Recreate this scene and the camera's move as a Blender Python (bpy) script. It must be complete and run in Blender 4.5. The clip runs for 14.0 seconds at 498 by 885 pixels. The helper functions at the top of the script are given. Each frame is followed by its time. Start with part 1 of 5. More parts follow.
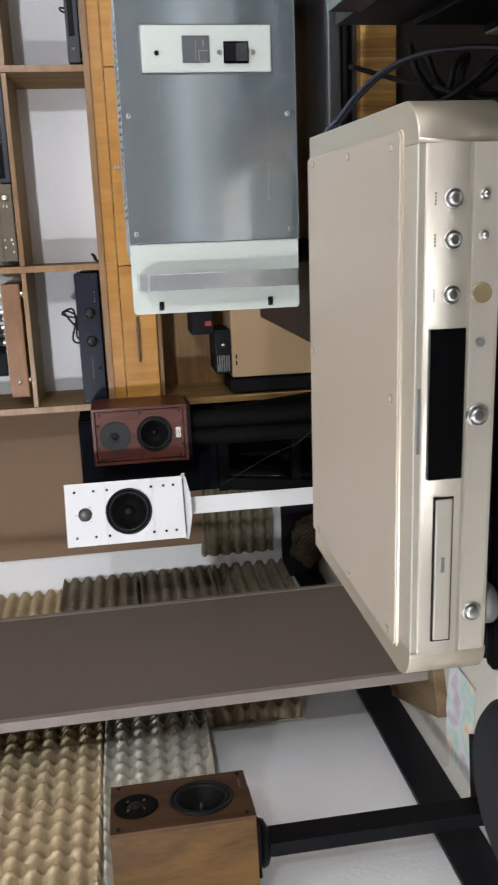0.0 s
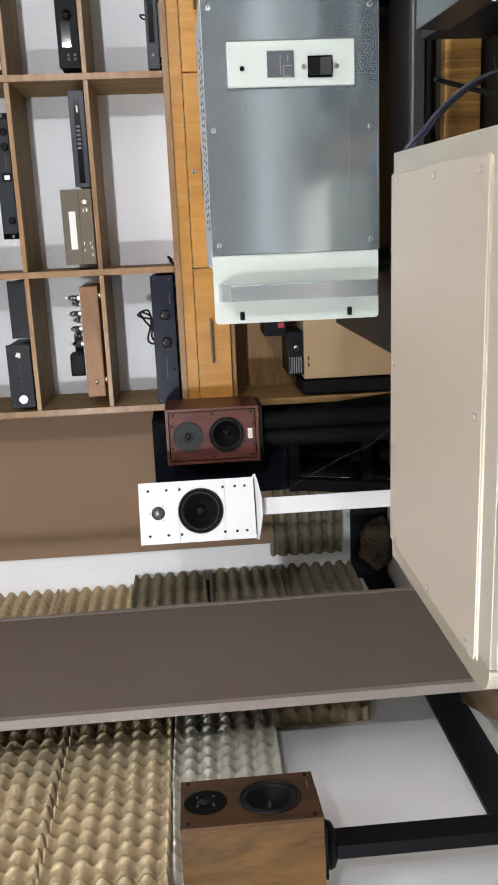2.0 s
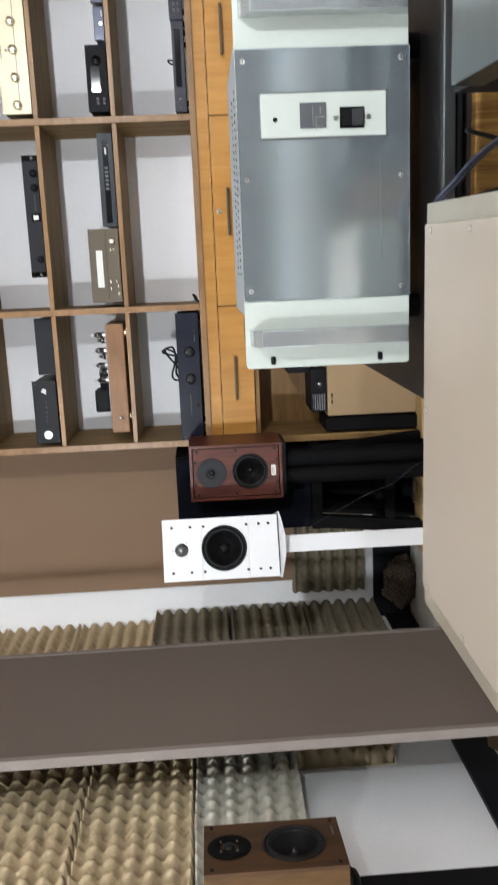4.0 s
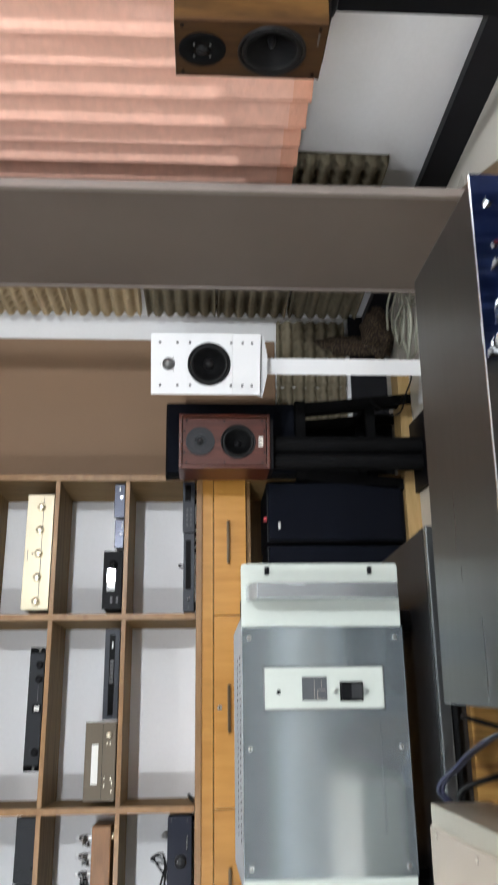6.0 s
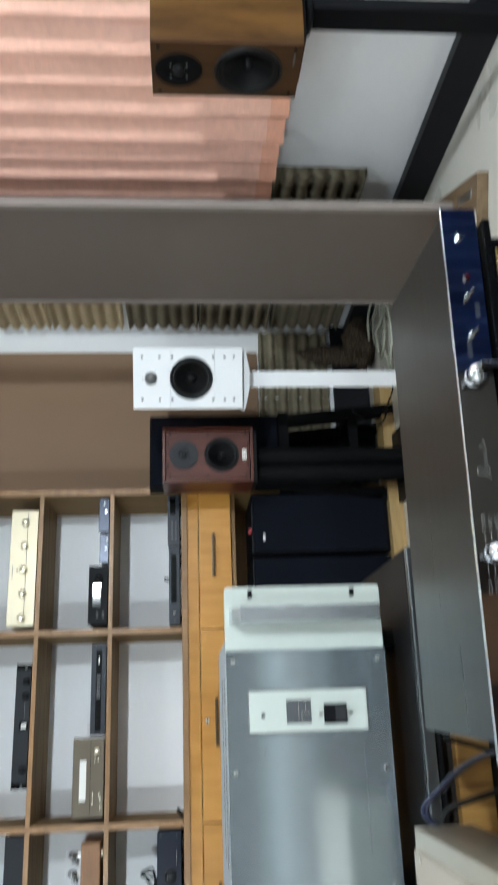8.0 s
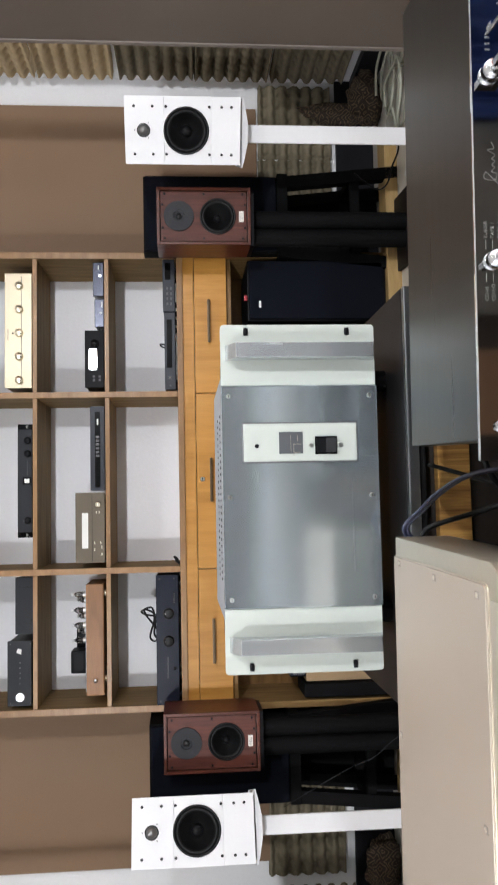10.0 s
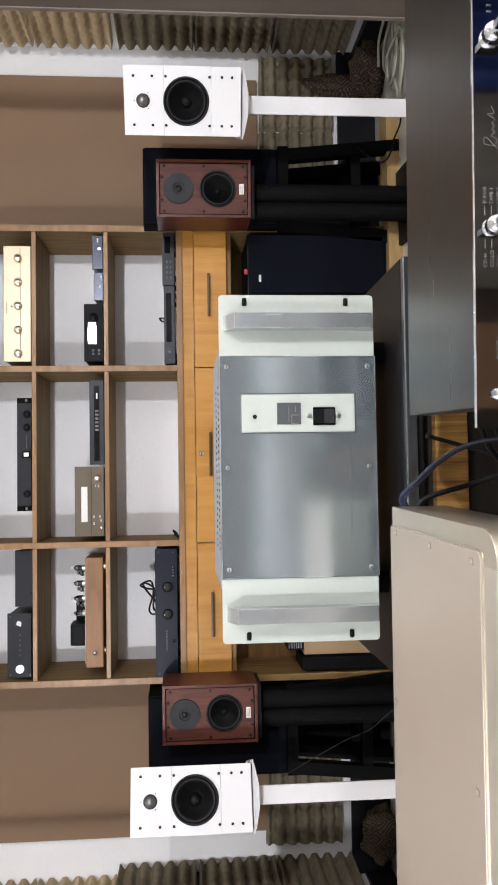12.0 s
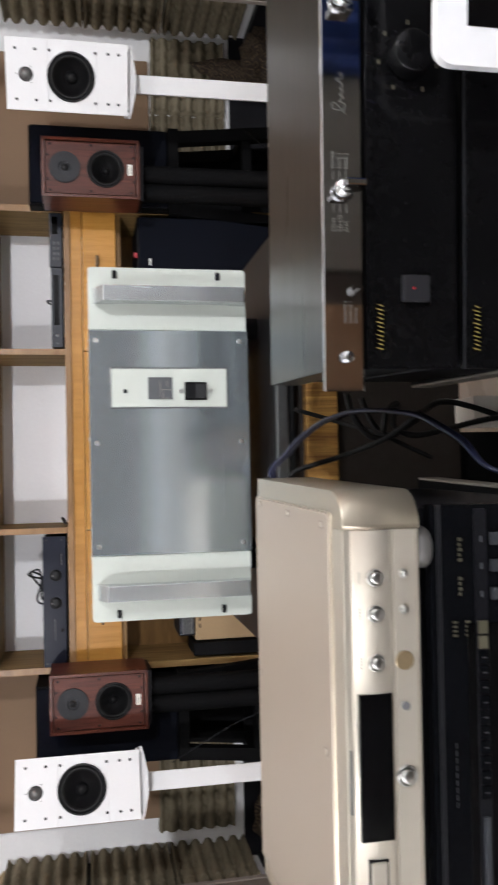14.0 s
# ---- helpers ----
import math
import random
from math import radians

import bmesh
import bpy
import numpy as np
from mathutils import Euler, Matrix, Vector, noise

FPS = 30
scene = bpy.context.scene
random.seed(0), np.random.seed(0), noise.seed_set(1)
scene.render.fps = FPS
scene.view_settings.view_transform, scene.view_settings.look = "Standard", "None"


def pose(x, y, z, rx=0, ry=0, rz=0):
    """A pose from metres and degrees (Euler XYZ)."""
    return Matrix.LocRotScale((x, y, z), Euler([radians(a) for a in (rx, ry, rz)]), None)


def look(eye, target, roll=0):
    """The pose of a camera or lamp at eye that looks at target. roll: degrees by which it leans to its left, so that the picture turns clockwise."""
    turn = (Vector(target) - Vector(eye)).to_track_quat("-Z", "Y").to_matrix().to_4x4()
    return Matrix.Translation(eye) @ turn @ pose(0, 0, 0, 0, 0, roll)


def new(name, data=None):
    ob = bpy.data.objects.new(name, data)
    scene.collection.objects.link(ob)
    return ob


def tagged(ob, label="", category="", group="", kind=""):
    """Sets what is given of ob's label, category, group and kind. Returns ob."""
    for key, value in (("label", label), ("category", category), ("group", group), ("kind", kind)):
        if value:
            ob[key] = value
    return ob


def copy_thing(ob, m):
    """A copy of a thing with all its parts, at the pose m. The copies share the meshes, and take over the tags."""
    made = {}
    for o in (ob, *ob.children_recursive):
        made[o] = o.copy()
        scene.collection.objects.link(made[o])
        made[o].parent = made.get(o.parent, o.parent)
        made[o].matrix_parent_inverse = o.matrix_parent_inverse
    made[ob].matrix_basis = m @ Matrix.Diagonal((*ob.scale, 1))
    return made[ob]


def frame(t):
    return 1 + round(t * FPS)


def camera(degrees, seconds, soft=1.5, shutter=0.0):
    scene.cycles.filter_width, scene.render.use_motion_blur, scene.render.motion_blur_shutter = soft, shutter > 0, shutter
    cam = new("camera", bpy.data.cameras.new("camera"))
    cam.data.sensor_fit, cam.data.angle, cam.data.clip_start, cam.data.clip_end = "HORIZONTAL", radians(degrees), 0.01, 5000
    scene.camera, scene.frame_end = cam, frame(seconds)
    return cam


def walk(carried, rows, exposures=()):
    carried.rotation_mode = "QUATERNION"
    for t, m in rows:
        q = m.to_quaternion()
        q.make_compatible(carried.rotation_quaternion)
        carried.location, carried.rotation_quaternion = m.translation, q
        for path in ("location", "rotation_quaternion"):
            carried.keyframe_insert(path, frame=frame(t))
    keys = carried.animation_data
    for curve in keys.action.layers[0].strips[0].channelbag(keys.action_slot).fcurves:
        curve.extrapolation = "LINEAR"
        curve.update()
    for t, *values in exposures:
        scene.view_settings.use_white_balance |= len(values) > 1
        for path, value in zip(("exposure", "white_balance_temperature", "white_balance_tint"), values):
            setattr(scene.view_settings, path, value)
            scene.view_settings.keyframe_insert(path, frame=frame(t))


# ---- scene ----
cam = camera(33.2, 14.0, soft=1.9, shutter=0.5)
PATH = [
    (0, (-0.145, 0.052, 0.741), (-0.629, 1.971, 0.451), -94.3),
    (0.5, (-0.136, 0.041, 0.753), (-0.654, 1.96, 0.537), -94.2),
    (1, (-0.131, 0.041, 0.756), (-0.647, 1.967, 0.596), -93.8),
    (1.5, (-0.127, 0.039, 0.755), (-0.628, 1.971, 0.622), -93.5),
    (2, (-0.126, 0.041, 0.756), (-0.611, 1.977, 0.625), -93.4),
    (2.2, (-0.129, 0.045, 0.757), (-0.62, 1.98, 0.627), -93.3),
    (3.8, (-0.112, 0.043, 0.768), (-0.549, 1.992, 0.663), -93.0),
    (4.3, (-0.093, 0.039, 0.776), (-0.376, 2.017, 0.695), -92.5),
    (4.5, (-0.07, 0.033, 0.778), (-0.192, 2.027, 0.684), -91.7),
    (5, (-0.03, 0.022, 0.778), (0.161, 2.01, 0.677), -90.6),
    (5.5, (0.001, 0.009, 0.779), (0.409, 1.965, 0.679), -89.9),
    (6, (0.036, 0.0, 0.776), (0.666, 1.894, 0.658), -89.7),
    (6.5, (0.073, -0.006, 0.773), (0.871, 1.823, 0.629), -89.4),
    (7, (0.098, -0.021, 0.769), (1.025, 1.744, 0.603), -89.0),
    (7.5, (0.096, -0.025, 0.768), (0.998, 1.752, 0.596), -89.6),
    (8, (0.06, -0.016, 0.77), (0.699, 1.873, 0.617), -90.6),
    (8.5, (0.04, -0.007, 0.769), (0.46, 1.942, 0.613), -91.3),
    (9, (0.028, -0.004, 0.771), (0.334, 1.966, 0.605), -91.3),
    (9.2, (0.02, -0.003, 0.774), (0.288, 1.972, 0.612), -91.2),
    (11.3, (-0.023, -0.005, 0.77), (0.032, 1.986, 0.597), -90.6),
    (11.5, (-0.02, -0.005, 0.77), (0.047, 1.987, 0.6), -90.6),
    (12, (-0.016, -0.004, 0.77), (0.072, 1.988, 0.612), -90.7),
    (12.5, (-0.017, -0.005, 0.766), (0.079, 1.987, 0.605), -90.7),
    (13, (-0.022, -0.002, 0.76), (0.065, 1.987, 0.571), -90.4),
    (13.5, (-0.025, -0.005, 0.753), (0.059, 1.978, 0.509), -90.4),
    (14, (-0.04, 0.0, 0.725), (0.025, 1.961, 0.34), -90.9),
]
walk(cam, [(t, look(e, g, r)) for t, e, g, r in PATH],
     [(0.0, -0.79, 6460, 8), (0.6, -0.50, 6480, 7), (2.2, -0.53, 6500, 7), (4.5, -0.53, 6420, 5), (5.0, -0.53, 6620, 9), (5.5, -0.55, 6760, 12), (6.0, -0.58, 6400, 5), (6.5, -0.60, 6180, 2), (7.0, -0.67, 5900, -2), (7.5, -0.87, 5560, -10), (8.0, -0.67, 5980, -2), (8.5, -0.57, 6450, 6), (9.0, -0.62, 6480, 7), (11.3, -0.54, 6600, 10), (12.5, -0.57, 6630, 10), (14.0, -0.67, 6620, 10)])

# ---- world and lights ----
world = bpy.data.worlds.new("room_world")
scene.world = world
world.use_nodes = True
world.node_tree.nodes["Background"].inputs[0].default_value = (0.9, 0.93, 1.0, 1)
world.node_tree.nodes["Background"].inputs[1].default_value = 0.05


def ceiling_tube(x, y, z, lx, ly, watts, colour=(0.93, 0.97, 1.0)):
    d = bpy.data.lights.new("lamp_glow", "AREA")
    d.shape, d.size, d.size_y, d.energy, d.color = "RECTANGLE", lx, ly, watts, colour
    ob = new("lamp_glow", d)
    ob.location = (x, y, z)
    return ob


# first placed from cast shadows; the rear two are added, unseen fill
LAMPS = [(0.66, 0.15, 0.25, 0.3, 25), (-1.0, -2.8, 0.15, 0.9, 2), (1.0, -2.8, 0.15, 0.9, 2)]
for lx, ly, sx, sy, w in LAMPS:
    ceiling_tube(lx, ly, 2.56, sx, sy, w)
COLUMNS = [(-1.255, 108, 34), (1.24, 94, -25)]       # slim upright lamps behind the listening seat
CY0, CZ0, CZ1 = -0.90, 1.440, 1.510
for lx, w, turn in COLUMNS:
    d = bpy.data.lights.new("lamp_glow", "AREA")
    d.shape, d.size, d.size_y, d.energy, d.color = "RECTANGLE", 0.15, CZ1 - CZ0, w, (0.94, 0.955, 1.01)
    new("lamp_glow", d).matrix_basis = pose(lx, CY0, (CZ0 + CZ1) / 2, 84, 0, turn)
# openings made up in the unseen end wall to hold weak fill lamps
ADDED_WINDOWS = [(-1.2, -0.45), (0.65, 1.4)]
for wx0, wx1 in ADDED_WINDOWS:
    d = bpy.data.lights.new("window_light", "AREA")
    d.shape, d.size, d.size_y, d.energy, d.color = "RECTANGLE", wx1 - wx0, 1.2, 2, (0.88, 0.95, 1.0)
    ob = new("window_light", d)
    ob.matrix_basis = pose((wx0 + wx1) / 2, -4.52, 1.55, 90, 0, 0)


# ---- materials ----
def nodes_of(m):
    m.use_nodes = True
    return m.node_tree, m.node_tree.nodes["Principled BSDF"]


def surface(name, base, rough=0.5, metal=0.0, vary=0.12, scale=8.0, bump=0.0, fine=120.0, stretch=(1, 1, 1), coat=0.0, aniso=0.0, spec=0.5):
    """A painted, cast or sheet surface: colour and gloss vary at two scales."""
    m = bpy.data.materials.new(name)
    t, b = nodes_of(m)
    n, l = t.nodes, t.links
    co = n.new("ShaderNodeTexCoord")
    mp = n.new("ShaderNodeMapping")
    mp.inputs["Scale"].default_value = stretch
    l.new(co.outputs["Object"], mp.inputs[0])
    big, small = n.new("ShaderNodeTexNoise"), n.new("ShaderNodeTexNoise")
    big.inputs["Scale"].default_value, big.inputs["Detail"].default_value = scale, 4
    small.inputs["Scale"].default_value, small.inputs["Detail"].default_value = fine, 3
    l.new(mp.outputs[0], big.inputs["Vector"])
    l.new(mp.outputs[0], small.inputs["Vector"])
    add = n.new("ShaderNodeMath")
    add.operation = "ADD"
    l.new(big.outputs[0], add.inputs[0])
    l.new(small.outputs[0], add.inputs[1])
    ramp = n.new("ShaderNodeMapRange")
    ramp.inputs[1].default_value, ramp.inputs[2].default_value = 0.6, 1.4
    ramp.inputs[3].default_value, ramp.inputs[4].default_value = 1 - vary, 1 + vary
    l.new(add.outputs[0], ramp.inputs[0])
    mul = n.new("ShaderNodeVectorMath")
    mul.operation = "SCALE"
    mul.inputs[0].default_value = base
    l.new(ramp.outputs[0], mul.inputs["Scale"])
    l.new(mul.outputs[0], b.inputs["Base Color"])
    rr = n.new("ShaderNodeMapRange")
    rr.inputs[3].default_value, rr.inputs[4].default_value = max(rough * 0.85, 0.02), min(rough * 1.15, 1)
    l.new(big.outputs[0], rr.inputs[0])
    l.new(rr.outputs[0], b.inputs["Roughness"])
    b.inputs["Metallic"].default_value = metal
    b.inputs["Coat Weight"].default_value = coat
    if aniso:
        tg = n.new("ShaderNodeTangent")
        tg.direction_type, tg.uv_map = "UV_MAP", "brush"
        l.new(tg.outputs[0], b.inputs["Tangent"])
        b.inputs["Anisotropic"].default_value = aniso
    b.inputs["Specular IOR Level"].default_value = spec
    if bump:
        bp = n.new("ShaderNodeBump")
        bp.inputs["Strength"].default_value, bp.inputs["Distance"].default_value = 1.0, bump
        l.new(add.outputs[0], bp.inputs["Height"])
        l.new(bp.outputs[0], b.inputs["Normal"])
    return m


def wood(name, dark, light, grain=(1, 1, 14), rough=0.42, scale=3.0, coat=0.0, shift=0.12, spec=0.28):
    """Wood with long grain along the axis of the smallest grain number, tinted board by board."""
    m = bpy.data.materials.new(name)
    t, b = nodes_of(m)
    n, l = t.nodes, t.links
    co, mp, info = n.new("ShaderNodeTexCoord"), n.new("ShaderNodeMapping"), n.new("ShaderNodeObjectInfo")
    mp.inputs["Scale"].default_value = grain
    l.new(co.outputs["Object"], mp.inputs[0])
    off = n.new("ShaderNodeVectorMath")
    off.operation = "ADD"
    mulr = n.new("ShaderNodeMath")
    mulr.operation = "MULTIPLY"
    mulr.inputs[1].default_value = 37.0
    l.new(info.outputs["Random"], mulr.inputs[0])
    l.new(mp.outputs[0], off.inputs[0])
    l.new(mulr.outputs[0], off.inputs[1])
    a, f = n.new("ShaderNodeTexNoise"), n.new("ShaderNodeTexNoise")
    a.inputs["Scale"].default_value, a.inputs["Detail"].default_value, a.inputs["Distortion"].default_value = scale, 6, 1.2
    f.inputs["Scale"].default_value, f.inputs["Detail"].default_value = scale * 9, 3
    l.new(off.outputs[0], a.inputs["Vector"])
    l.new(off.outputs[0], f.inputs["Vector"])
    mixn = n.new("ShaderNodeMath")
    mixn.operation = "MULTIPLY_ADD"
    mixn.inputs[1].default_value = 0.35
    l.new(f.outputs[0], mixn.inputs[0])
    l.new(a.outputs[0], mixn.inputs[2])
    ramp = n.new("ShaderNodeValToRGB")
    ramp.color_ramp.elements[0].position, ramp.color_ramp.elements[0].color = 0.45, (*dark, 1)
    ramp.color_ramp.elements[1].position, ramp.color_ramp.elements[1].color = 0.88, (*light, 1)
    l.new(mixn.outputs[0], ramp.inputs[0])
    tint = n.new("ShaderNodeMapRange")
    tint.inputs[3].default_value, tint.inputs[4].default_value = 1 - shift, 1 + shift
    l.new(info.outputs["Random"], tint.inputs[0])
    sc = n.new("ShaderNodeVectorMath")
    sc.operation = "SCALE"
    l.new(ramp.outputs[0], sc.inputs[0])
    l.new(tint.outputs[0], sc.inputs["Scale"])
    l.new(sc.outputs[0], b.inputs["Base Color"])
    b.inputs["Roughness"].default_value = rough
    b.inputs["Specular IOR Level"].default_value = spec
    b.inputs["Coat Weight"].default_value = coat
    bp = n.new("ShaderNodeBump")
    bp.inputs["Strength"].default_value, bp.inputs["Distance"].default_value = 0.5, 0.0008
    l.new(mixn.outputs[0], bp.inputs["Height"])
    l.new(bp.outputs[0], b.inputs["Normal"])
    return m


def glowing(name, colour, strength):
    m = bpy.data.materials.new(name)
    t, b = nodes_of(m)
    b.inputs["Base Color"].default_value = (*colour, 1)
    b.inputs["Emission Color"].default_value = (*colour, 1)
    b.inputs["Emission Strength"].default_value = strength
    return m


def cloth_pattern(name):
    """Dark brown fabric woven with small tan diamonds."""
    m = bpy.data.materials.new(name)
    t, b = nodes_of(m)
    n, l = t.nodes, t.links
    co = n.new("ShaderNodeTexCoord")
    v = n.new("ShaderNodeTexVoronoi")
    v.feature, v.distance, v.inputs["Scale"].default_value, v.inputs["Randomness"].default_value = "F1", "MANHATTAN", 20, 0.7
    l.new(co.outputs["Object"], v.inputs["Vector"])
    rings = n.new("ShaderNodeMath")
    rings.operation, rings.inputs[1].default_value = "PINGPONG", 0.14
    l.new(v.outputs["Distance"], rings.inputs[0])
    r = n.new("ShaderNodeValToRGB")
    e = r.color_ramp.elements
    e[0].position, e[0].color = 0.018, (0.15, 0.105, 0.062, 1)
    e[1].position, e[1].color = 0.044, (0.038, 0.025, 0.017, 1)
    l.new(rings.outputs[0], r.inputs[0])
    l.new(r.outputs[0], b.inputs["Base Color"])
    b.inputs["Roughness"].default_value = 0.9
    return m


def leaflet_print(name):
    """White paper with blurred patches of teal, red and violet print."""
    m = bpy.data.materials.new(name)
    t, b = nodes_of(m)
    n, l = t.nodes, t.links
    co, v = n.new("ShaderNodeTexCoord"), n.new("ShaderNodeTexNoise")
    v.inputs["Scale"].default_value, v.inputs["Detail"].default_value = 9, 3
    l.new(co.outputs["Object"], v.inputs["Vector"])
    r = n.new("ShaderNodeValToRGB")
    e = r.color_ramp.elements
    e[0].position, e[0].color = 0.26, (0.42, 0.36, 0.50, 1)
    e[1].position, e[1].color = 0.72, (0.75, 0.25, 0.12, 1)
    for p, c in ((0.40, (0.55, 0.50, 0.58, 1)), (0.47, (0.72, 0.74, 0.76, 1)), (0.55, (0.45, 0.66, 0.60, 1)), (0.62, (0.74, 0.72, 0.62, 1))):
        q = e.new(p)
        q.color = c
    l.new(v.outputs[0], r.inputs[0])
    l.new(r.outputs[0], b.inputs["Base Color"])
    b.inputs["Roughness"].default_value = 0.45
    return m


LEAFLET = leaflet_print("printed_leaflet")
WALL = surface("white_plaster", (0.885, 0.885, 0.895), 0.85, vary=0.03, scale=2.5, bump=0.0006, fine=90)
CEIL = surface("ceiling_paint", (0.8, 0.79, 0.76), 0.9, vary=0.03)
FLOOR = surface("pale_floor_tile", (0.62, 0.59, 0.53), 0.28, vary=0.06, scale=3)
BLACKBOARD = surface("black_skirting", (0.010, 0.010, 0.013), 0.5, vary=0.2, spec=0.2)
BROWN = surface("brown_board", (0.235, 0.148, 0.088), 0.75, vary=0.07, scale=2.2, bump=0.0003, fine=200)
SHELFWOOD = wood("shelf_veneer", (0.172, 0.103, 0.038), (0.30, 0.193, 0.08), (9, 9, 0.9), 0.62, spec=0.1)
SHELFFLAT = wood("shelf_board_veneer", (0.172, 0.103, 0.038), (0.30, 0.193, 0.08), (0.9, 9, 9), 0.62, spec=0.1)
EDGEWOOD = wood("board_edge", (0.22, 0.118, 0.05), (0.34, 0.195, 0.088), (1, 9, 9), 0.33)
DRAWERWOOD = wood("honey_drawer_veneer", (0.40, 0.18, 0.03), (0.53, 0.265, 0.06), (9, 9, 0.7), 0.35, coat=0.1)
NICHEWOOD = wood("niche_veneer", (0.15, 0.077, 0.025), (0.25, 0.14, 0.05), (1, 9, 9), 0.42)
ROSE = wood("rosewood", (0.046, 0.0125, 0.008), (0.112, 0.031, 0.020), (16, 16, 1.0), 0.48)
ROSEEDGE = wood("rosewood_edge", (0.058, 0.015, 0.009), (0.118, 0.032, 0.018), (16, 16, 1.0), 0.35)
WALNUT = wood("walnut_veneer", (0.042, 0.019, 0.0045), (0.132, 0.066, 0.016), (4, 4, 0.9), 0.42, coat=0.08)
WALNUTDARK = wood("walnut_baffle", (0.036, 0.016, 0.006), (0.075, 0.034, 0.011), (11, 11, 0.9), 0.45)
TUBEWOOD = wood("amber_wood", (0.17, 0.078, 0.028), (0.26, 0.125, 0.05), (1, 8, 8), 0.4)
FOOTWOOD = wood("brown_foot_board", (0.11, 0.07, 0.037), (0.20, 0.137, 0.078), (9, 0.9, 9), 0.45)
PINE = wood("pine_plank", (0.34, 0.22, 0.085), (0.48, 0.33, 0.15), (1, 9, 9), 0.45)
STANDWOOD = wood("striped_stand_wood", (0.12, 0.05, 0.012), (0.40, 0.225, 0.065), (34, 1, 1.5), 0.45, scale=2)
CARD = surface("cardboard", (0.31, 0.212, 0.115), 0.8, vary=0.06)
WHITEPAINT = surface("white_lacquer", (0.78, 0.78, 0.79), 0.4, vary=0.02, scale=5)
CREAM = surface("cream_enamel", (0.425, 0.453, 0.412), 0.42, vary=0.03, scale=6)
BRUSHED = surface("brushed_aluminium", (0.75, 0.86, 0.92), 0.15, metal=0.9, vary=0.02, scale=2, fine=12, stretch=(0.3, 1, 3), aniso=0.5)
AMPLID = surface("grey_amplifier_lid", (0.40, 0.43, 0.46), 0.5, metal=0.4, vary=0.06)
GRIP = surface("handle_aluminium", (0.60, 0.63, 0.64), 0.26, metal=0.85, vary=0.05, scale=8, stretch=(8, 8, 1))
STEEL = surface("steel_screw", (0.6, 0.6, 0.58), 0.3, metal=1.0)
CHROME = surface("chrome", (0.72, 0.73, 0.75), 0.05, metal=1.0, vary=0.03)
SATINTOP = surface("satin_graphite_top", (0.080, 0.080, 0.078), 0.29, metal=0.9, vary=0.05, scale=5, bump=0.00001, fine=70, stretch=(1, 14, 1))
BLACK = surface("black_satin", (0.0045, 0.0045, 0.006), 0.5, vary=0.25, spec=0.12)
BLACKGLOSS = surface("black_gloss", (0.003, 0.003, 0.0033), 0.14, vary=0.2, spec=0.11)
BASKET = surface("black_basket", (0.006, 0.006, 0.007), 0.42, vary=0.15, spec=0.25)
DOMEGREY = surface("dark_metal_dome", (0.02, 0.02, 0.022), 0.32, metal=0.3)
DOMESILVER = surface("silver_tweeter_dome", (0.22, 0.22, 0.22), 0.28, metal=0.9, vary=0.04)
SLATE = surface("slate_front", (0.022, 0.025, 0.034), 0.38, vary=0.12, spec=0.25)
KEYGREY = surface("dull_grey_key", (0.028, 0.03, 0.034), 0.5, vary=0.1, spec=0.2)
BLACKMATT = surface("black_matt", (0.0045, 0.0045, 0.005), 0.75, vary=0.2, spec=0.08)
GRILLE = surface("black_grille_cloth", (0.004, 0.005, 0.009), 0.95, spec=0.1, vary=0.2, bump=0.0006, fine=700)
CONE = surface("black_cone", (0.004, 0.004, 0.0045), 0.5, vary=0.15, spec=0.12)
RUBBER = surface("rubber_surround", (0.007, 0.007, 0.0075), 0.5, vary=0.15, spec=0.22)
GREYFELT = surface("grey_felt", (0.026, 0.027, 0.031), 0.85, vary=0.15, fine=400)
PANELCLOTH = surface("taupe_cloth", (0.148, 0.118, 0.097), 0.92, vary=0.07, scale=3, bump=0.0005, fine=500)
PANELFRAME = surface("taupe_frame", (0.23, 0.193, 0.172), 0.55, vary=0.06)
CHAMPAGNE = surface("champagne_panel", (0.52, 0.48, 0.405), 0.46, metal=0.65, vary=0.03, scale=5)
CHAMPTOP = surface("champagne_lid", (0.36, 0.309, 0.25), 0.45, metal=0.25, vary=0.025, scale=4, bump=0.00005, fine=900)
CHAMPCAP = surface("champagne_cap", (0.52, 0.468, 0.372), 0.36, metal=0.72, vary=0.03)
GOLD = surface("gold_panel", (0.49, 0.43, 0.31), 0.4, metal=0.5, vary=0.04)
GOLDKNOB = surface("gold_knob", (0.82, 0.76, 0.6), 0.25, metal=0.9)
HANDLEBRONZE = surface("bronze_handle", (0.07, 0.046, 0.024), 0.35, metal=0.7)
BRONZE = surface("bronze_panel", (0.088, 0.068, 0.044), 0.45, metal=0.4, vary=0.08)
BLUEBLACK = surface("blue_black_panel", (0.011, 0.013, 0.024), 0.3, vary=0.12, spec=0.1)
STEELBLUE = surface("steel_blue_box", (0.013, 0.016, 0.030), 0.26, metal=0.5, vary=0.12)
ANTHRACITE = surface("anthracite_panel", (0.014, 0.0155, 0.019), 0.5, vary=0.1, spec=0.2)
GLASS = bpy.data.materials.new("valve_glass")
GLASS.use_nodes = True
GLASS.node_tree.nodes["Principled BSDF"].inputs["Transmission Weight"].default_value = 1.0
GLASS.node_tree.nodes["Principled BSDF"].inputs["Roughness"].default_value = 0.03
GLASS.node_tree.nodes["Principled BSDF"].inputs["IOR"].default_value = 1.45
ANODE = surface("dark_anode", (0.06, 0.06, 0.06), 0.5, metal=0.6, vary=0.2)
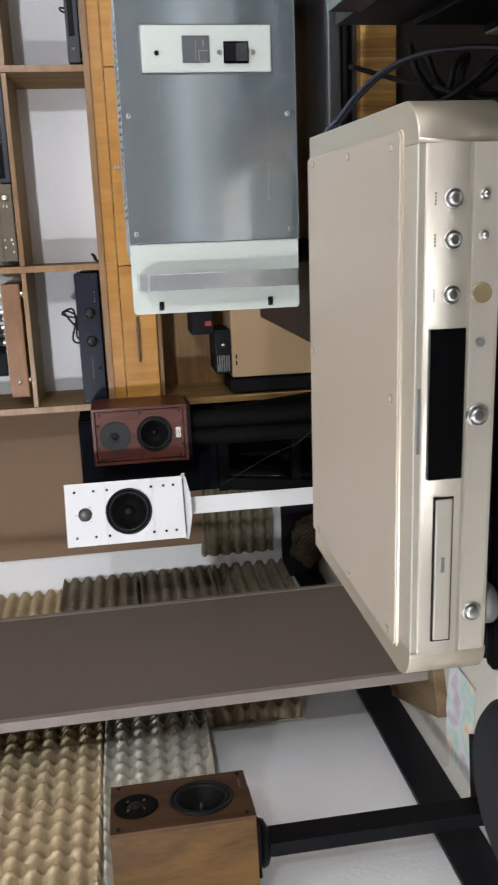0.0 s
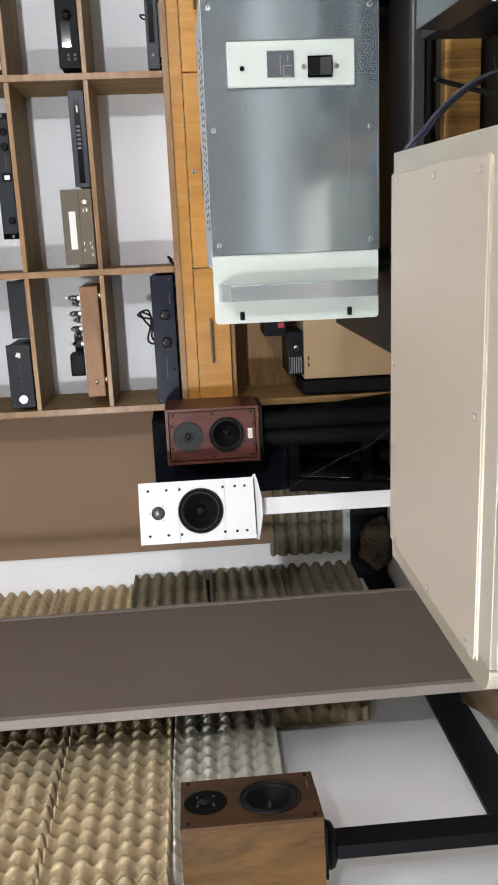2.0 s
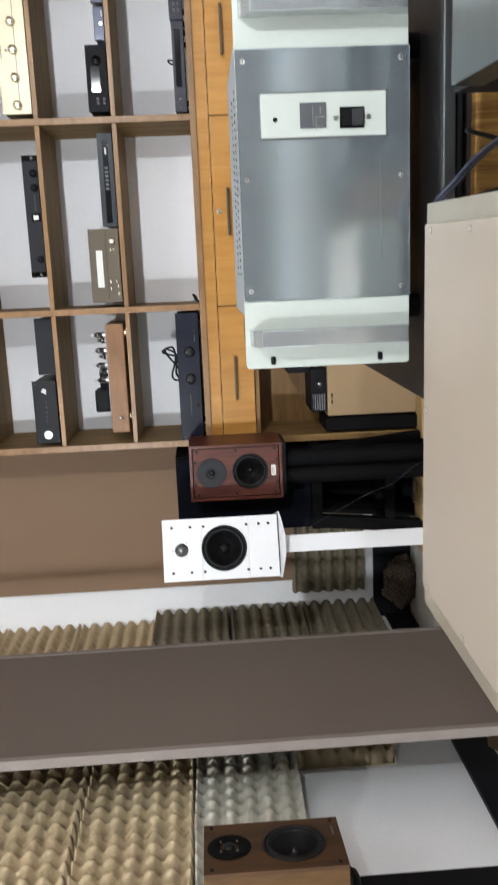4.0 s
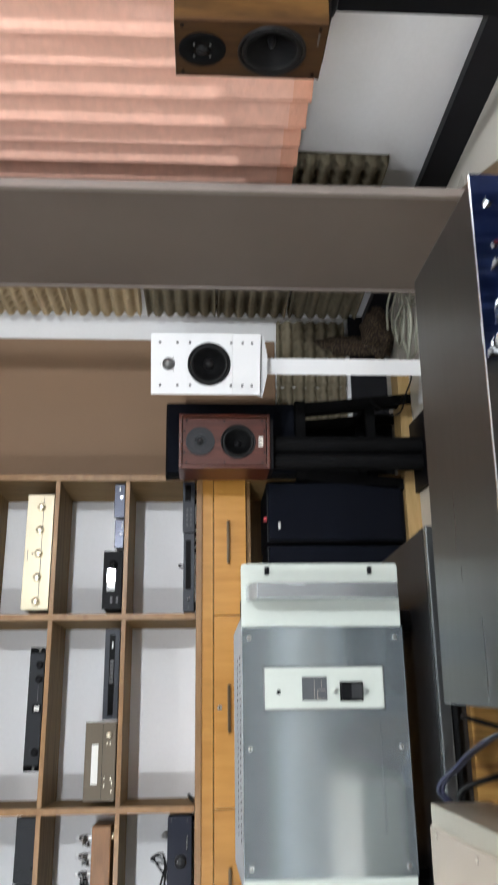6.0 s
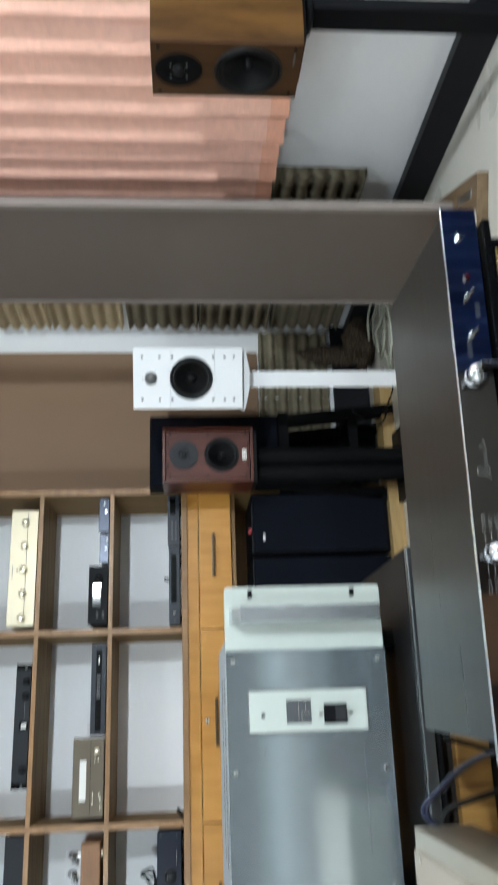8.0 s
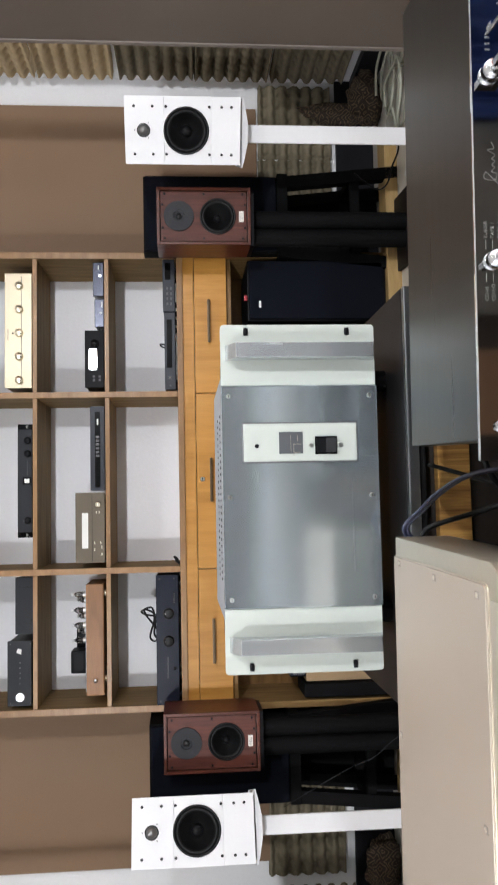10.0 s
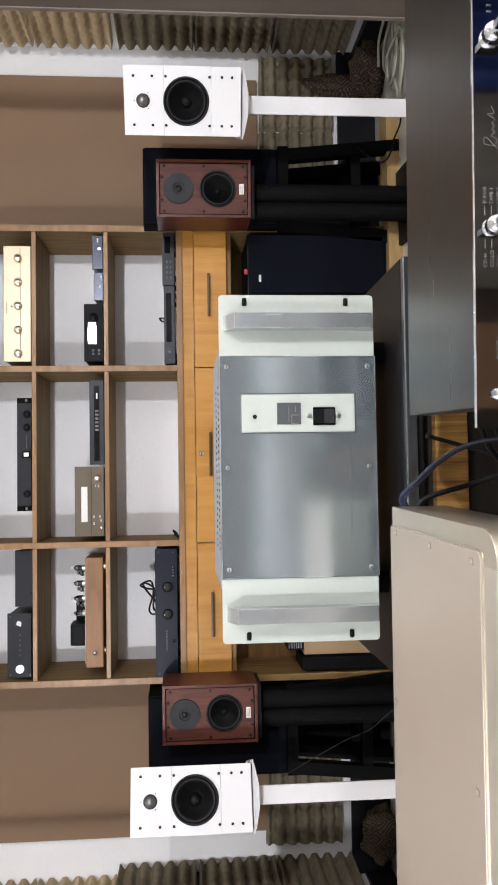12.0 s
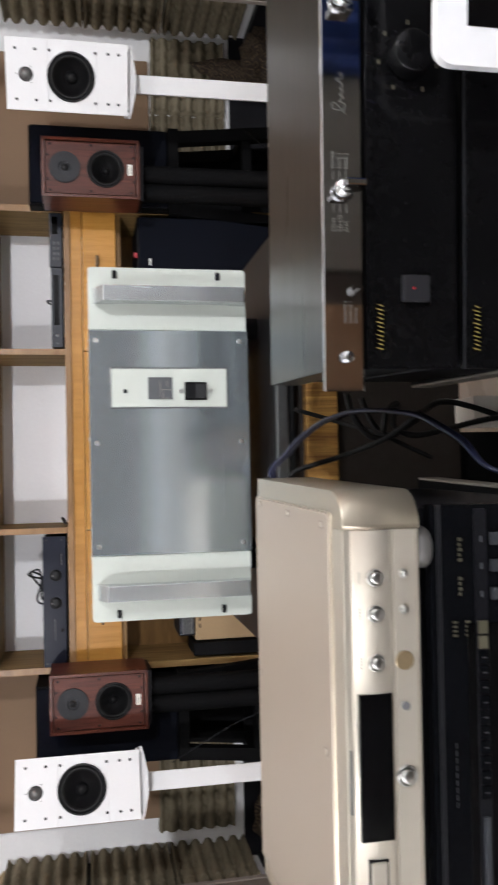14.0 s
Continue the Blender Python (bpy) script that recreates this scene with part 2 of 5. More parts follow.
DISPLAY = surface("dark_display", (0.002, 0.002, 0.0022), 0.12, vary=0.1, spec=0.3)
RADIOGLASS = surface("display_glass", (0.002, 0.002, 0.0022), 0.05, vary=0.1, spec=0.5)
PAPER = surface("pale_label", (0.8, 0.78, 0.72), 0.7, vary=0.03)
PALEDIAL = surface("pale_dial", (0.78, 0.78, 0.74), 0.5, vary=0.03)
GREYMARK = surface("grey_marking", (0.11, 0.11, 0.115), 0.6, vary=0.05)
WHITEMARK = surface("white_print", (0.75, 0.75, 0.72), 0.6, vary=0.05)
REDPLASTIC = surface("red_plastic", (0.6, 0.02, 0.03), 0.4, vary=0.05)
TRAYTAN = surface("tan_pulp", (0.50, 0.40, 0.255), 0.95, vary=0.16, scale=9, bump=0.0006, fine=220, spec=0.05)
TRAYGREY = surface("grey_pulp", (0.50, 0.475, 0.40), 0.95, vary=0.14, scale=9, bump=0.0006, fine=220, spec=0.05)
# darker olive pulp for the lower trays
TRAYOLIVE = surface("dark_olive_pulp", (0.215, 0.185, 0.13), 0.95, vary=0.2, scale=7, bump=0.0006, fine=220, spec=0.05)
FOILHEM = surface("deep_copper_hem", (0.90, 0.46, 0.32), 0.25, vary=0.10, scale=5, bump=0.003, fine=30, stretch=(1, 1, 1.8), coat=0.6)
FOIL = surface("copper_pink_film", (0.95, 0.56, 0.435), 0.22, vary=0.10, scale=5, bump=0.003, fine=30, stretch=(1, 1, 1.8), coat=0.7)
CABLEBLUE = surface("navy_cable", (0.010, 0.012, 0.034), 0.45, vary=0.15)
CABLEBLACK = surface("black_cable", (0.005, 0.005, 0.0055), 0.5, vary=0.15, spec=0.2)
CABLEWHITE = surface("ivory_cable", (0.36, 0.36, 0.29), 0.55, vary=0.1)
WEAVE = cloth_pattern("patterned_weave")
BLUECURTAIN = surface("blue_curtain", (0.014, 0.038, 0.16), 0.7, vary=0.45, scale=16)
LABELGREY = surface("dark_grey_label", (0.055, 0.059, 0.064), 0.5, vary=0.1)
OCHREDISC = surface("ochre_disc", (0.25, 0.185, 0.105), 0.4, metal=0.5)
STANDTOP = surface("smoked_stand_top", (0.009, 0.009, 0.0095), 0.42, vary=0.2, spec=0.18)
STRIPMETAL = surface("satin_grey_strip", (0.33, 0.34, 0.34), 0.3, metal=1.0, vary=0.06)
RACKGREY = surface("grey_rack_steel", (0.11, 0.105, 0.10), 0.5, metal=0.3, vary=0.06)
RUG = surface("dark_rug", (0.03, 0.02, 0.015), 0.95, vary=0.2, scale=12, bump=0.002, fine=300)
RECEIVERBLACK = surface("blue_black_receiver", (0.0025, 0.0027, 0.0034), 0.2, vary=0.2, spec=0.07)
PRINT = surface("silver_print", (0.14, 0.14, 0.13), 0.6, vary=0.05)
DARKKEY = surface("dark_key", (0.014, 0.014, 0.016), 0.45, vary=0.1, spec=0.3)
TANBOX = surface("brown_carton", (0.20, 0.115, 0.062), 0.8, vary=0.08)
DIMPRINT = surface("dim_print", (0.028, 0.03, 0.033), 0.6, vary=0.05)
EMBLEMGOLD = surface("ochre_print", (0.20, 0.145, 0.03), 0.6, vary=0.05)
REDLAMP = surface("dark_red_lens", (0.035, 0.004, 0.005), 0.2, vary=0.1)
REDTAG = surface("dull_red_plastic", (0.28, 0.012, 0.02), 0.5, vary=0.1)
EMBLEMKEY = surface("ochre_key_print", (0.05, 0.045, 0.027), 0.6, vary=0.1)
SHELFEDGE = surface("pale_shelf_edge", (0.24, 0.215, 0.185), 0.6, vary=0.08)
DARKBOARD = surface("dark_brown_board", (0.025, 0.02, 0.017), 0.6, vary=0.15, spec=0.2)
CUSHIONGREY = surface("grey_cushion", (0.42, 0.42, 0.41), 0.85, vary=0.1, scale=6)
SOFAGREY = surface("olive_grey_cover", (0.13, 0.128, 0.115), 0.85, vary=0.2, scale=7)
SOFABROWN = surface("brown_upholstery", (0.038, 0.03, 0.024), 0.7, vary=0.15, scale=6)
DIALLIT = glowing("lit_dial", (0.95, 0.97, 1.0), 1.2)
DIFFUSER = glowing("lamp_diffuser", (0.93, 0.97, 1.0), 6.0)


# ---- mesh helpers ----
def put_mesh(name, bm, material, parent=None, smooth=False):
    me = bpy.data.meshes.new(name)
    bmesh.ops.recalc_face_normals(bm, faces=bm.faces)
    if smooth:
        for f in bm.faces:
            f.smooth = True
    bm.to_mesh(me)
    bm.free()
    me.materials.append(material)
    ob = new(name, me)
    if parent:
        ob.parent = parent
    return ob


def part(name, bm, material, parent, label="", smooth=False):
    ob = put_mesh(name, bm, material, parent, smooth)
    if label:
        tagged(ob, label)
    return ob


def thing(name, label, category, at=(0, 0, 0), turn=0.0, group="", kind=""):
    ob = new(name)
    ob.empty_display_size = 0.05
    ob.matrix_basis = pose(*at, 0, 0, turn)
    return tagged(ob, label, category, group, kind)


def box(x0, x1, y0, y1, z0, z1, bevel=0.0, bm=None, seg=2):
    bm = bm or bmesh.new()
    m = Matrix.LocRotScale(((x0 + x1) / 2, (y0 + y1) / 2, (z0 + z1) / 2), None, (abs(x1 - x0), abs(y1 - y0), abs(z1 - z0)))
    r = bmesh.ops.create_cube(bm, size=1, matrix=m)
    if bevel:
        es = list({e for v in r["verts"] for e in v.link_edges})
        bmesh.ops.bevel(bm, geom=es, offset=bevel, segments=seg, profile=0.7, affect="EDGES")
    return bm


AIM = {"x": Matrix.Rotation(radians(90), 4, "Y"), "y": Matrix.Rotation(radians(90), 4, "X"), "z": Matrix.Identity(4)}


def rod(c, r, length, axis="y", seg=24, r2=None, bevel=0.0, bm=None):
    """A round bar about c along an axis; r is its radius at the -y (or lower) end."""
    bm = bm or bmesh.new()
    q = bmesh.ops.create_cone(bm, cap_ends=True, segments=seg, radius1=r2 if r2 is not None else r, radius2=r, depth=length,
                              matrix=Matrix.Translation(c) @ AIM[axis])
    if bevel:
        es = [e for v in q["verts"] for e in v.link_edges if all(len(f.verts) > 4 or True for f in e.link_faces) and abs(e.calc_face_angle(0)) > 1.0]
        bmesh.ops.bevel(bm, geom=list(set(es)), offset=bevel, segments=2, profile=0.6, affect="EDGES")
    return bm


def lathe(c, profile, seg=32, axis="y", bm=None, caps=True):
    """Turns (radius, depth) pairs about an axis through c; depth runs along -y (towards the room) for axis y, up for z."""
    bm = bm or bmesh.new()
    rings = []
    for r, d in profile:
        ring = []
        for i in range(seg):
            a = 2 * math.pi * i / seg
            u, v = r * math.cos(a), r * math.sin(a)
            p = (c[0] + u, c[1] - d, c[2] + v) if axis == "y" else (c[0] + u, c[1] + v, c[2] + d)
            ring.append(bm.verts.new(p))
        rings.append(ring)
    for a, b in zip(rings, rings[1:]):
        for i in range(seg):
            bm.faces.new((a[i], a[(i + 1) % seg], b[(i + 1) % seg], b[i]))
    for ring in (rings[0], rings[-1]) if caps else ():
        if (ring[0].co - ring[seg // 2].co).length > 1e-5:
            bm.faces.new(ring)
    return bm


def holed_plate(x0, x1, z0, z1, y0, y1, cx, cz, r, bm=None, seg=48):
    """A thick upright plate with a round hole through it."""
    bm = bm or bmesh.new()
    angles = sorted([2 * math.pi * i / seg + 0.001 for i in range(seg)] + [math.atan2(b - cz, a - cx) % (2 * math.pi) for a in (x0, x1) for b in (z0, z1)])
    rows = []
    for a in angles:
        u, v = math.cos(a), math.sin(a)
        k = min(((x1 if u > 0 else x0) - cx) / u if abs(u) > 1e-9 else 1e9, ((z1 if v > 0 else z0) - cz) / v if abs(v) > 1e-9 else 1e9)
        rows.append([bm.verts.new(p) for p in ((cx + r * u, y0, cz + r * v), (cx + k * u, y0, cz + k * v), (cx + k * u, y1, cz + k * v), (cx + r * u, y1, cz + r * v))])
    for p, q in zip(rows, rows[1:] + rows[:1]):
        for i in range(4):
            bm.faces.new((p[i], q[i], q[(i + 1) % 4], p[(i + 1) % 4]))
    return bm


def prism(outline, lo, hi, axis="x", bm=None):
    """An outline of (a, b) pairs drawn out along an axis: x (y, z), y (x, z) or z (x, y)."""
    bm = bm or bmesh.new()
    def at(p, h):
        return {"x": (h, *p), "y": (p[0], h, p[1]), "z": (*p, h)}[axis]
    a = [bm.verts.new(at(p, lo)) for p in outline]
    b = [bm.verts.new(at(p, hi)) for p in outline]
    bm.faces.new(a), bm.faces.new(list(reversed(b)))
    for i in range(len(a)):
        j = (i + 1) % len(a)
        bm.faces.new((a[i], b[i], b[j], a[j]))
    return bm


def smoothed(points, steps=8):
    """A Catmull-Rom line through the points."""
    p = [Vector(q) for q in points]
    p = [2 * p[0] - p[1], *p, 2 * p[-1] - p[-2]]
    out = []
    for i in range(1, len(p) - 2):
        for k in range(steps):
            t = k / steps
            a, b, c, d = p[i - 1:i + 3]
            out.append(0.5 * ((2 * b) + (c - a) * t + (2 * a - 5 * b + 4 * c - d) * t * t + (3 * b - a - 3 * c + d) * t ** 3))
    return out + [p[-2]]


def tube(points, r, seg=8, steps=8, bm=None):
    """A cable along a smooth line."""
    bm = bm or bmesh.new()
    line, rings, up = smoothed(points, steps), [], Vector((0.13, 0.3, 1)).normalized()
    for i, c in enumerate(line):
        d = (line[min(i + 1, len(line) - 1)] - line[max(i - 1, 0)]).normalized()
        s = d.cross(up).normalized()
        up = s.cross(d)
        rings.append([bm.verts.new(c + r * (math.cos(2 * math.pi * k / seg) * s + math.sin(2 * math.pi * k / seg) * up)) for k in range(seg)])
    for a, b in zip(rings, rings[1:]):
        for k in range(seg):
            bm.faces.new((a[k], a[(k + 1) % seg], b[(k + 1) % seg], b[k]))
    bm.faces.new(rings[0]), bm.faces.new(list(reversed(rings[-1])))
    return bm


def cable(name, label, points, r, material, seg=8):
    return tagged(put_mesh(name, tube(points, r, seg), material, smooth=True), label, "cable")


def lettering(name, text, size, material, parent, at, turn=(90, 0, 0), extrude=0.0002, spacing=1.0):
    """Flat letters from the built-in font, as a mesh, standing on the face at that pose."""
    c = bpy.data.curves.new(name, "FONT")
    c.body, c.size, c.extrude, c.space_character = text, size, extrude, spacing
    c.resolution_u = 2
    tmp = bpy.data.objects.new("text", c)
    me = bpy.data.meshes.new_from_object(tmp)
    bpy.data.objects.remove(tmp)
    me.materials.append(material)
    ob = new(name, me)
    ob.parent = parent
    ob.matrix_basis = pose(*at, *turn)
    return ob


# ---- structure ----
X0, X1, Y0, Y1, H = -1.51, 1.66, -4.5, 3.19, 2.6
tagged(put_mesh("floor", box(X0 - 0.15, X1 + 0.15, Y0 - 0.15, Y1 + 0.15, -0.1, 0.0), FLOOR), "pale beige polished tile floor", "floor", kind="structure")
tagged(put_mesh("ceiling", box(X0 - 0.15, X1 + 0.15, Y0 - 0.15, Y1 + 0.15, H, H + 0.1), CEIL), "plain white painted ceiling", "ceiling", kind="structure")
tagged(put_mesh("wall_back", box(X0 - 0.15, X1 + 0.15, Y1, Y1 + 0.15, 0, H), WALL), "white plastered wall behind the wooden shelving", "wall", kind="structure")
tagged(put_mesh("wall_left", box(X0 - 0.15, X0, Y0, Y1, 0, H), WALL), "white plastered side wall with egg trays", "wall", kind="structure")
tagged(put_mesh("wall_right", box(X1, X1 + 0.15, Y0, Y1, 0, H), WALL), "white plastered side wall with pleated pink film", "wall", kind="structure")
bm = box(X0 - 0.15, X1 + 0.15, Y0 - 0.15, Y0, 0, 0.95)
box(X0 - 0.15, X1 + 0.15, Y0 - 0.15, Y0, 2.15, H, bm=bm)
for x0, x1 in zip((X0 - 0.15, *[b for a, b in ADDED_WINDOWS]), (*[a for a, b in ADDED_WINDOWS], X1 + 0.15)):
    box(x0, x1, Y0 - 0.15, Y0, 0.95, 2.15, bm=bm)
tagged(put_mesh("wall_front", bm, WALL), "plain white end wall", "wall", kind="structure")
# frames for the made-up openings, never in view
for i, (x0, x1) in enumerate(ADDED_WINDOWS):
    win = thing(f"window_{i + 1}", "unseen white framed window added in the end wall for fill", "window", ((x0 + x1) / 2, Y0 - 0.1, 0.95), kind="structure")
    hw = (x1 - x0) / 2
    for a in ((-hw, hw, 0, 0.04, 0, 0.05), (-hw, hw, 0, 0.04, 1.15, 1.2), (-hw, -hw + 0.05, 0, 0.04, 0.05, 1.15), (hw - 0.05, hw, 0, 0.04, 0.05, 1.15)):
        part("added_window_frame", box(*a, bevel=0.003), WHITEPAINT, win)
for nm, a in (("baseboard_left", (X0, X0 + 0.014, Y0, Y1 - 0.014, 0, 0.105)), ("baseboard_right", (X1 - 0.034, X1, Y0, Y1 - 0.014, 0, 0.090)),
              ("baseboard_back", (X0, X1, Y1 - 0.014, Y1, 0, 0.150))):
    tagged(put_mesh(nm, box(*a, bevel=0.003), BLACKBOARD), "black glossy skirting board along the wall", "baseboard", kind="structure")
for x0, x1 in ((-1.33, -0.705), (0.87, 1.536)):
    tagged(put_mesh("wall_board", box(x0, x1, Y1 - 0.02, Y1 - 0.001, 0.467, 2.45, 0.002), BROWN), "brown painted board fixed to the white wall", "wall board", group="brown wall boards", kind="structure")
for lx, ly, sx, sy, w in LAMPS:
    lamp = thing("ceiling_light", "unseen long white ceiling light with glowing diffuser", "ceiling light", (lx, ly, 2.6), group="ceiling lights")
    part("housing", box(-sx / 2 - 0.02, sx / 2 + 0.02, -sy / 2 - 0.02, sy / 2 + 0.02, -0.02, 0.0, 0.004), WHITEPAINT, lamp)
    part("diffuser", box(-sx / 2, sx / 2, -sy / 2, sy / 2, -0.034, -0.02, 0.004), DIFFUSER, lamp)
for lx, w, turn in COLUMNS:
    lamp = thing("floor_lamp", "slim upright lamp with a glowing column on a pole", "floor lamp", (lx + 0.03 * math.sin(radians(turn)), CY0 - 0.03 * math.cos(radians(turn)), 0), turn, group="floor lamps")
    part("housing", box(-0.105, 0.105, -0.03, 0.024, CZ0 - 0.01, CZ1 + 0.01, 0.004), WHITEPAINT, lamp)
    part("pole", rod((0, 0, CZ0 / 2), 0.012, CZ0 - 0.02, "z", 16), BLACK, lamp)
    part("base", rod((0, 0, 0.01), 0.13, 0.02, "z", 32, bevel=0.003), BLACK, lamp)

# ---- shelving and cabinet ----
SY, SB = 2.88, 3.185          # front and back of the shelving
UP = [(-0.705, -0.683), (-0.240, -0.220), (0.362, 0.382), (0.848, 0.870)]
shelf = thing("shelving_unit", "open brown veneered wooden shelving holding hi-fi components", "shelf")
for x0, x1 in UP:
    p = part("upright", box(x0, x1, SY + 0.004, SB, 0.787, 2.05, 0.001), SHELFWOOD, shelf)
    part("edge_strip", box(x0, x1, SY, SY + 0.0035, 0.787, 2.05, 0.001), EDGEWOOD, p)
for z in (1.0365, 1.2815, 1.5265, 1.7715, 2.03):
    for (a, x0), (x1, b) in zip(UP, UP[1:]):
        p = part("board", box(x0 + 0.001, x1 - 0.001, SY + 0.008, SB, z - 0.015, z, 0.001), SHELFFLAT, shelf)
        part("edge_strip", box(x0 + 0.001, x1 - 0.001, SY + 0.004, SY + 0.0075, z - 0.015, z, 0.001), EDGEWOOD, p)

cab = thing("cabinet", "honey-coloured wooden cabinet with three drawers over open niches", "cabinet")
CX0, CX1, CY = -0.705, 0.87, 2.86
part("top", box(CX0, CX1, CY - 0.005, SB, 0.765, 0.786, 0.003), EDGEWOOD, cab)
part("rail", box(CX0, CX1, CY + 0.004, CY + 0.03, 0.727, 0.7648, 0.001), DRAWERWOOD, cab)
for x0, x1 in ((CX0, -0.683), (0.848, CX1)):
    part("side_panel", box(x0, x1, CY + 0.006, SB, 0.03, 0.7265, 0.001), SHELFWOOD, cab)
part("divider", box(-0.24, -0.22, CY + 0.03, SB, 0.05, 0.60, 0.001), SHELFWOOD, cab)
part("divider", box(0.362, 0.382, CY + 0.03, SB, 0.05, 0.60, 0.001), SHELFWOOD, cab)
part("back_panel", box(-0.683, 0.848, SB - 0.03, SB - 0.004, 0.05, 0.60), NICHEWOOD, cab)
part("drawer_bottom", box(-0.683, 0.848, CY + 0.03, SB, 0.595, 0.611, 0.001), NICHEWOOD, cab)
part("plinth_board", box(CX0, CX1, CY - 0.05, SB, 0.0, 0.05, 0.002), PINE, cab)
for x0, x1, hx in ((-0.682, -0.232, -0.47), (-0.229, 0.370, 0.072), (0.373, 0.847, 0.62)):
    d = part("drawer", box(x0, x1, CY + 0.004, CY + 0.024, 0.613, 0.725, 0.0015), DRAWERWOOD, cab)
    bm = box(hx - 0.075, hx + 0.075, CY - 0.022, CY - 0.014, 0.671, 0.681, 0.003)
    for s in (-1, 1):
        rod((hx + s * 0.065, CY - 0.006, 0.676), 0.004, 0.022, "y", 10, bm=bm)
    part("handle", bm, HANDLEBRONZE, d, "dark bronze bar handle")
    if abs(hx) < 0.1:
        part("keyhole", lathe((hx + 0.003, CY + 0.004, 0.706), [(0.008, 0), (0.008, 0.004), (0.006, 0.0055), (0.0, 0.0055)], 16), STEEL, d, "small steel cylinder lock")
        part("slot", box(hx - 0.003, hx + 0.009, CY - 0.0022, CY - 0.0012, 0.7045, 0.7075), BLACK, d)
for x0, x1 in ((-1.12, -0.71), (0.875, 1.30)):
    tagged(put_mesh("floor_plank", box(x0, x1, 2.83, 2.93, 0.0, 0.045, 0.003), PINE), "yellow pine plank lying on the floor", "plank", group="floor planks")


# ---- hi-fi on the shelves ----
def knob(c, r, depth, material, parent, name="knob", seg=24, label=""):
    return part(name, lathe(c, [(r * 1.08, 0), (r * 1.08, depth * 0.2), (r, depth * 0.3), (r, depth * 0.88), (r * 0.88, depth), (0, depth)], seg), material, parent, label, True)


def component(name, label, x0, x1, z0, z1, y, depth, front, case, feet=0.008, category="amplifier", inset=0.004):
    """A shelf component: case, front panel proud of it, four feet; front at y."""
    t = thing(name, label, category, ((x0 + x1) / 2, y, z0))
    w, h = (x1 - x0) / 2, z1 - z0
    low = 0.0117 if z0 > 1 else 0.0             # the two upper boards lie a little higher
    foot, feet = (feet * 0.5, low + feet * 0.5) if low else (feet, feet)
    part("case", box(-w + inset, w - inset, 0.008, depth, feet, h - 0.002, 0.002), case, t)
    part("front_panel", box(-w, w, 0.0, 0.008, feet, h, 0.002), front, t)
    for sx in (-1, 1):
        for yy in (0.03, depth - 0.03):
            part("foot", rod((sx * (w - 0.03), yy, low + foot / 2), 0.010, foot, "z", 12), RUBBER, t)
    return t, w, h


FY = 2.895
t, w, h = component("preamplifier", "gold preamplifier with five round knobs on a wooden shelf", 0.399, 0.80, 1.27, 1.378, FY, 0.24, GOLD, GOLD, category="preamplifier")
for i in range(5):
    knob((0.155 - i * 0.082, 0, 0.058), 0.013, 0.016, GOLDKNOB, t)
part("groove", box(-w + 0.01, w - 0.01, -0.0006, 0.0004, 0.05, 0.052), GREYMARK, t)
part("jack", rod((-0.01, -0.001, 0.030 + 0.05), 0.003, 0.003), BLACK, t)
part("marking", box(-0.035, 0.005, -0.0006, 0.0004, 0.095, 0.0975), GREYMARK, t)

t, w, h = component("preamplifier", "slim dark grey rack preamplifier with three knobs", -0.112, 0.274, 1.27, 1.334, FY, 0.2, ANTHRACITE, BLACK, category="preamplifier")
for x in (0.137, 0.092, -0.135):
    knob((x, 0, 0.03), 0.011, 0.012, BLACK, t)
wd = part("window", box(-0.013, 0.012, -0.001, 0.0004, 0.018, 0.047), BLACKGLOSS, t, "small square meter window")
part("scale", box(-0.008, 0.006, -0.0016, -0.0006, 0.024, 0.041), PALEDIAL, wd)
part("needle_line", box(0.02, 0.07, -0.0008, 0.0004, 0.031, 0.0325), GREYMARK, t)
for s in (-1, 1):
    part("rack_ear", box(s * w - s * 0.018, s * w, -0.0012, 0.0004, 0.010, 0.062), BLACKGLOSS, t)
    part("bolt", box(s * (w - 0.013), s * (w - 0.003), -0.002, 0.0, 0.028, 0.036, 0.0015), PRINT, t)

t, w, h = component("media_player", "dark grey box with a plain front on a shelf", -0.439, -0.247, 1.27, 1.348, FY + 0.03, 0.2, ANTHRACITE, BLACK, 0.004, "media player")
for x in (-0.06, 0.062):
    part("seam", box(x, x + 0.001, -0.0006, 0.0004, 0.006, h - 0.002), BLACK, t)
part("button", rod((-0.05, -0.001, 0.02), 0.006, 0.003), BLACK, t)
t, w, h = component("network_player", "dark grey network player with a lit round dial", -0.671, -0.456, 1.27, 1.367, FY - 0.005, 0.22, ANTHRACITE, BLACK, 0.012, "network player")
part("dial", rod((-0.078, -0.002, 0.055), 0.0135, 0.006, seg=32), DIALLIT, t, "glowing white round dial")
for i in range(5):
    part("button", rod((0.035 - i * 0.017, -0.001, 0.055), 0.0022, 0.003, seg=10), GREYMARK, t)
part("badge", prism([(0.062, 0.052), (0.078, 0.05), (0.083, 0.062), (0.07, 0.068)], -0.001, 0.0005, "y"), WHITEMARK, t)
for sx in (-1, 1):
    for sz in (0.02, h - 0.01):
        part("screw", rod((sx * (w - 0.01), -0.001, sz), 0.0018, 0.003, seg=8), PRINT, t)

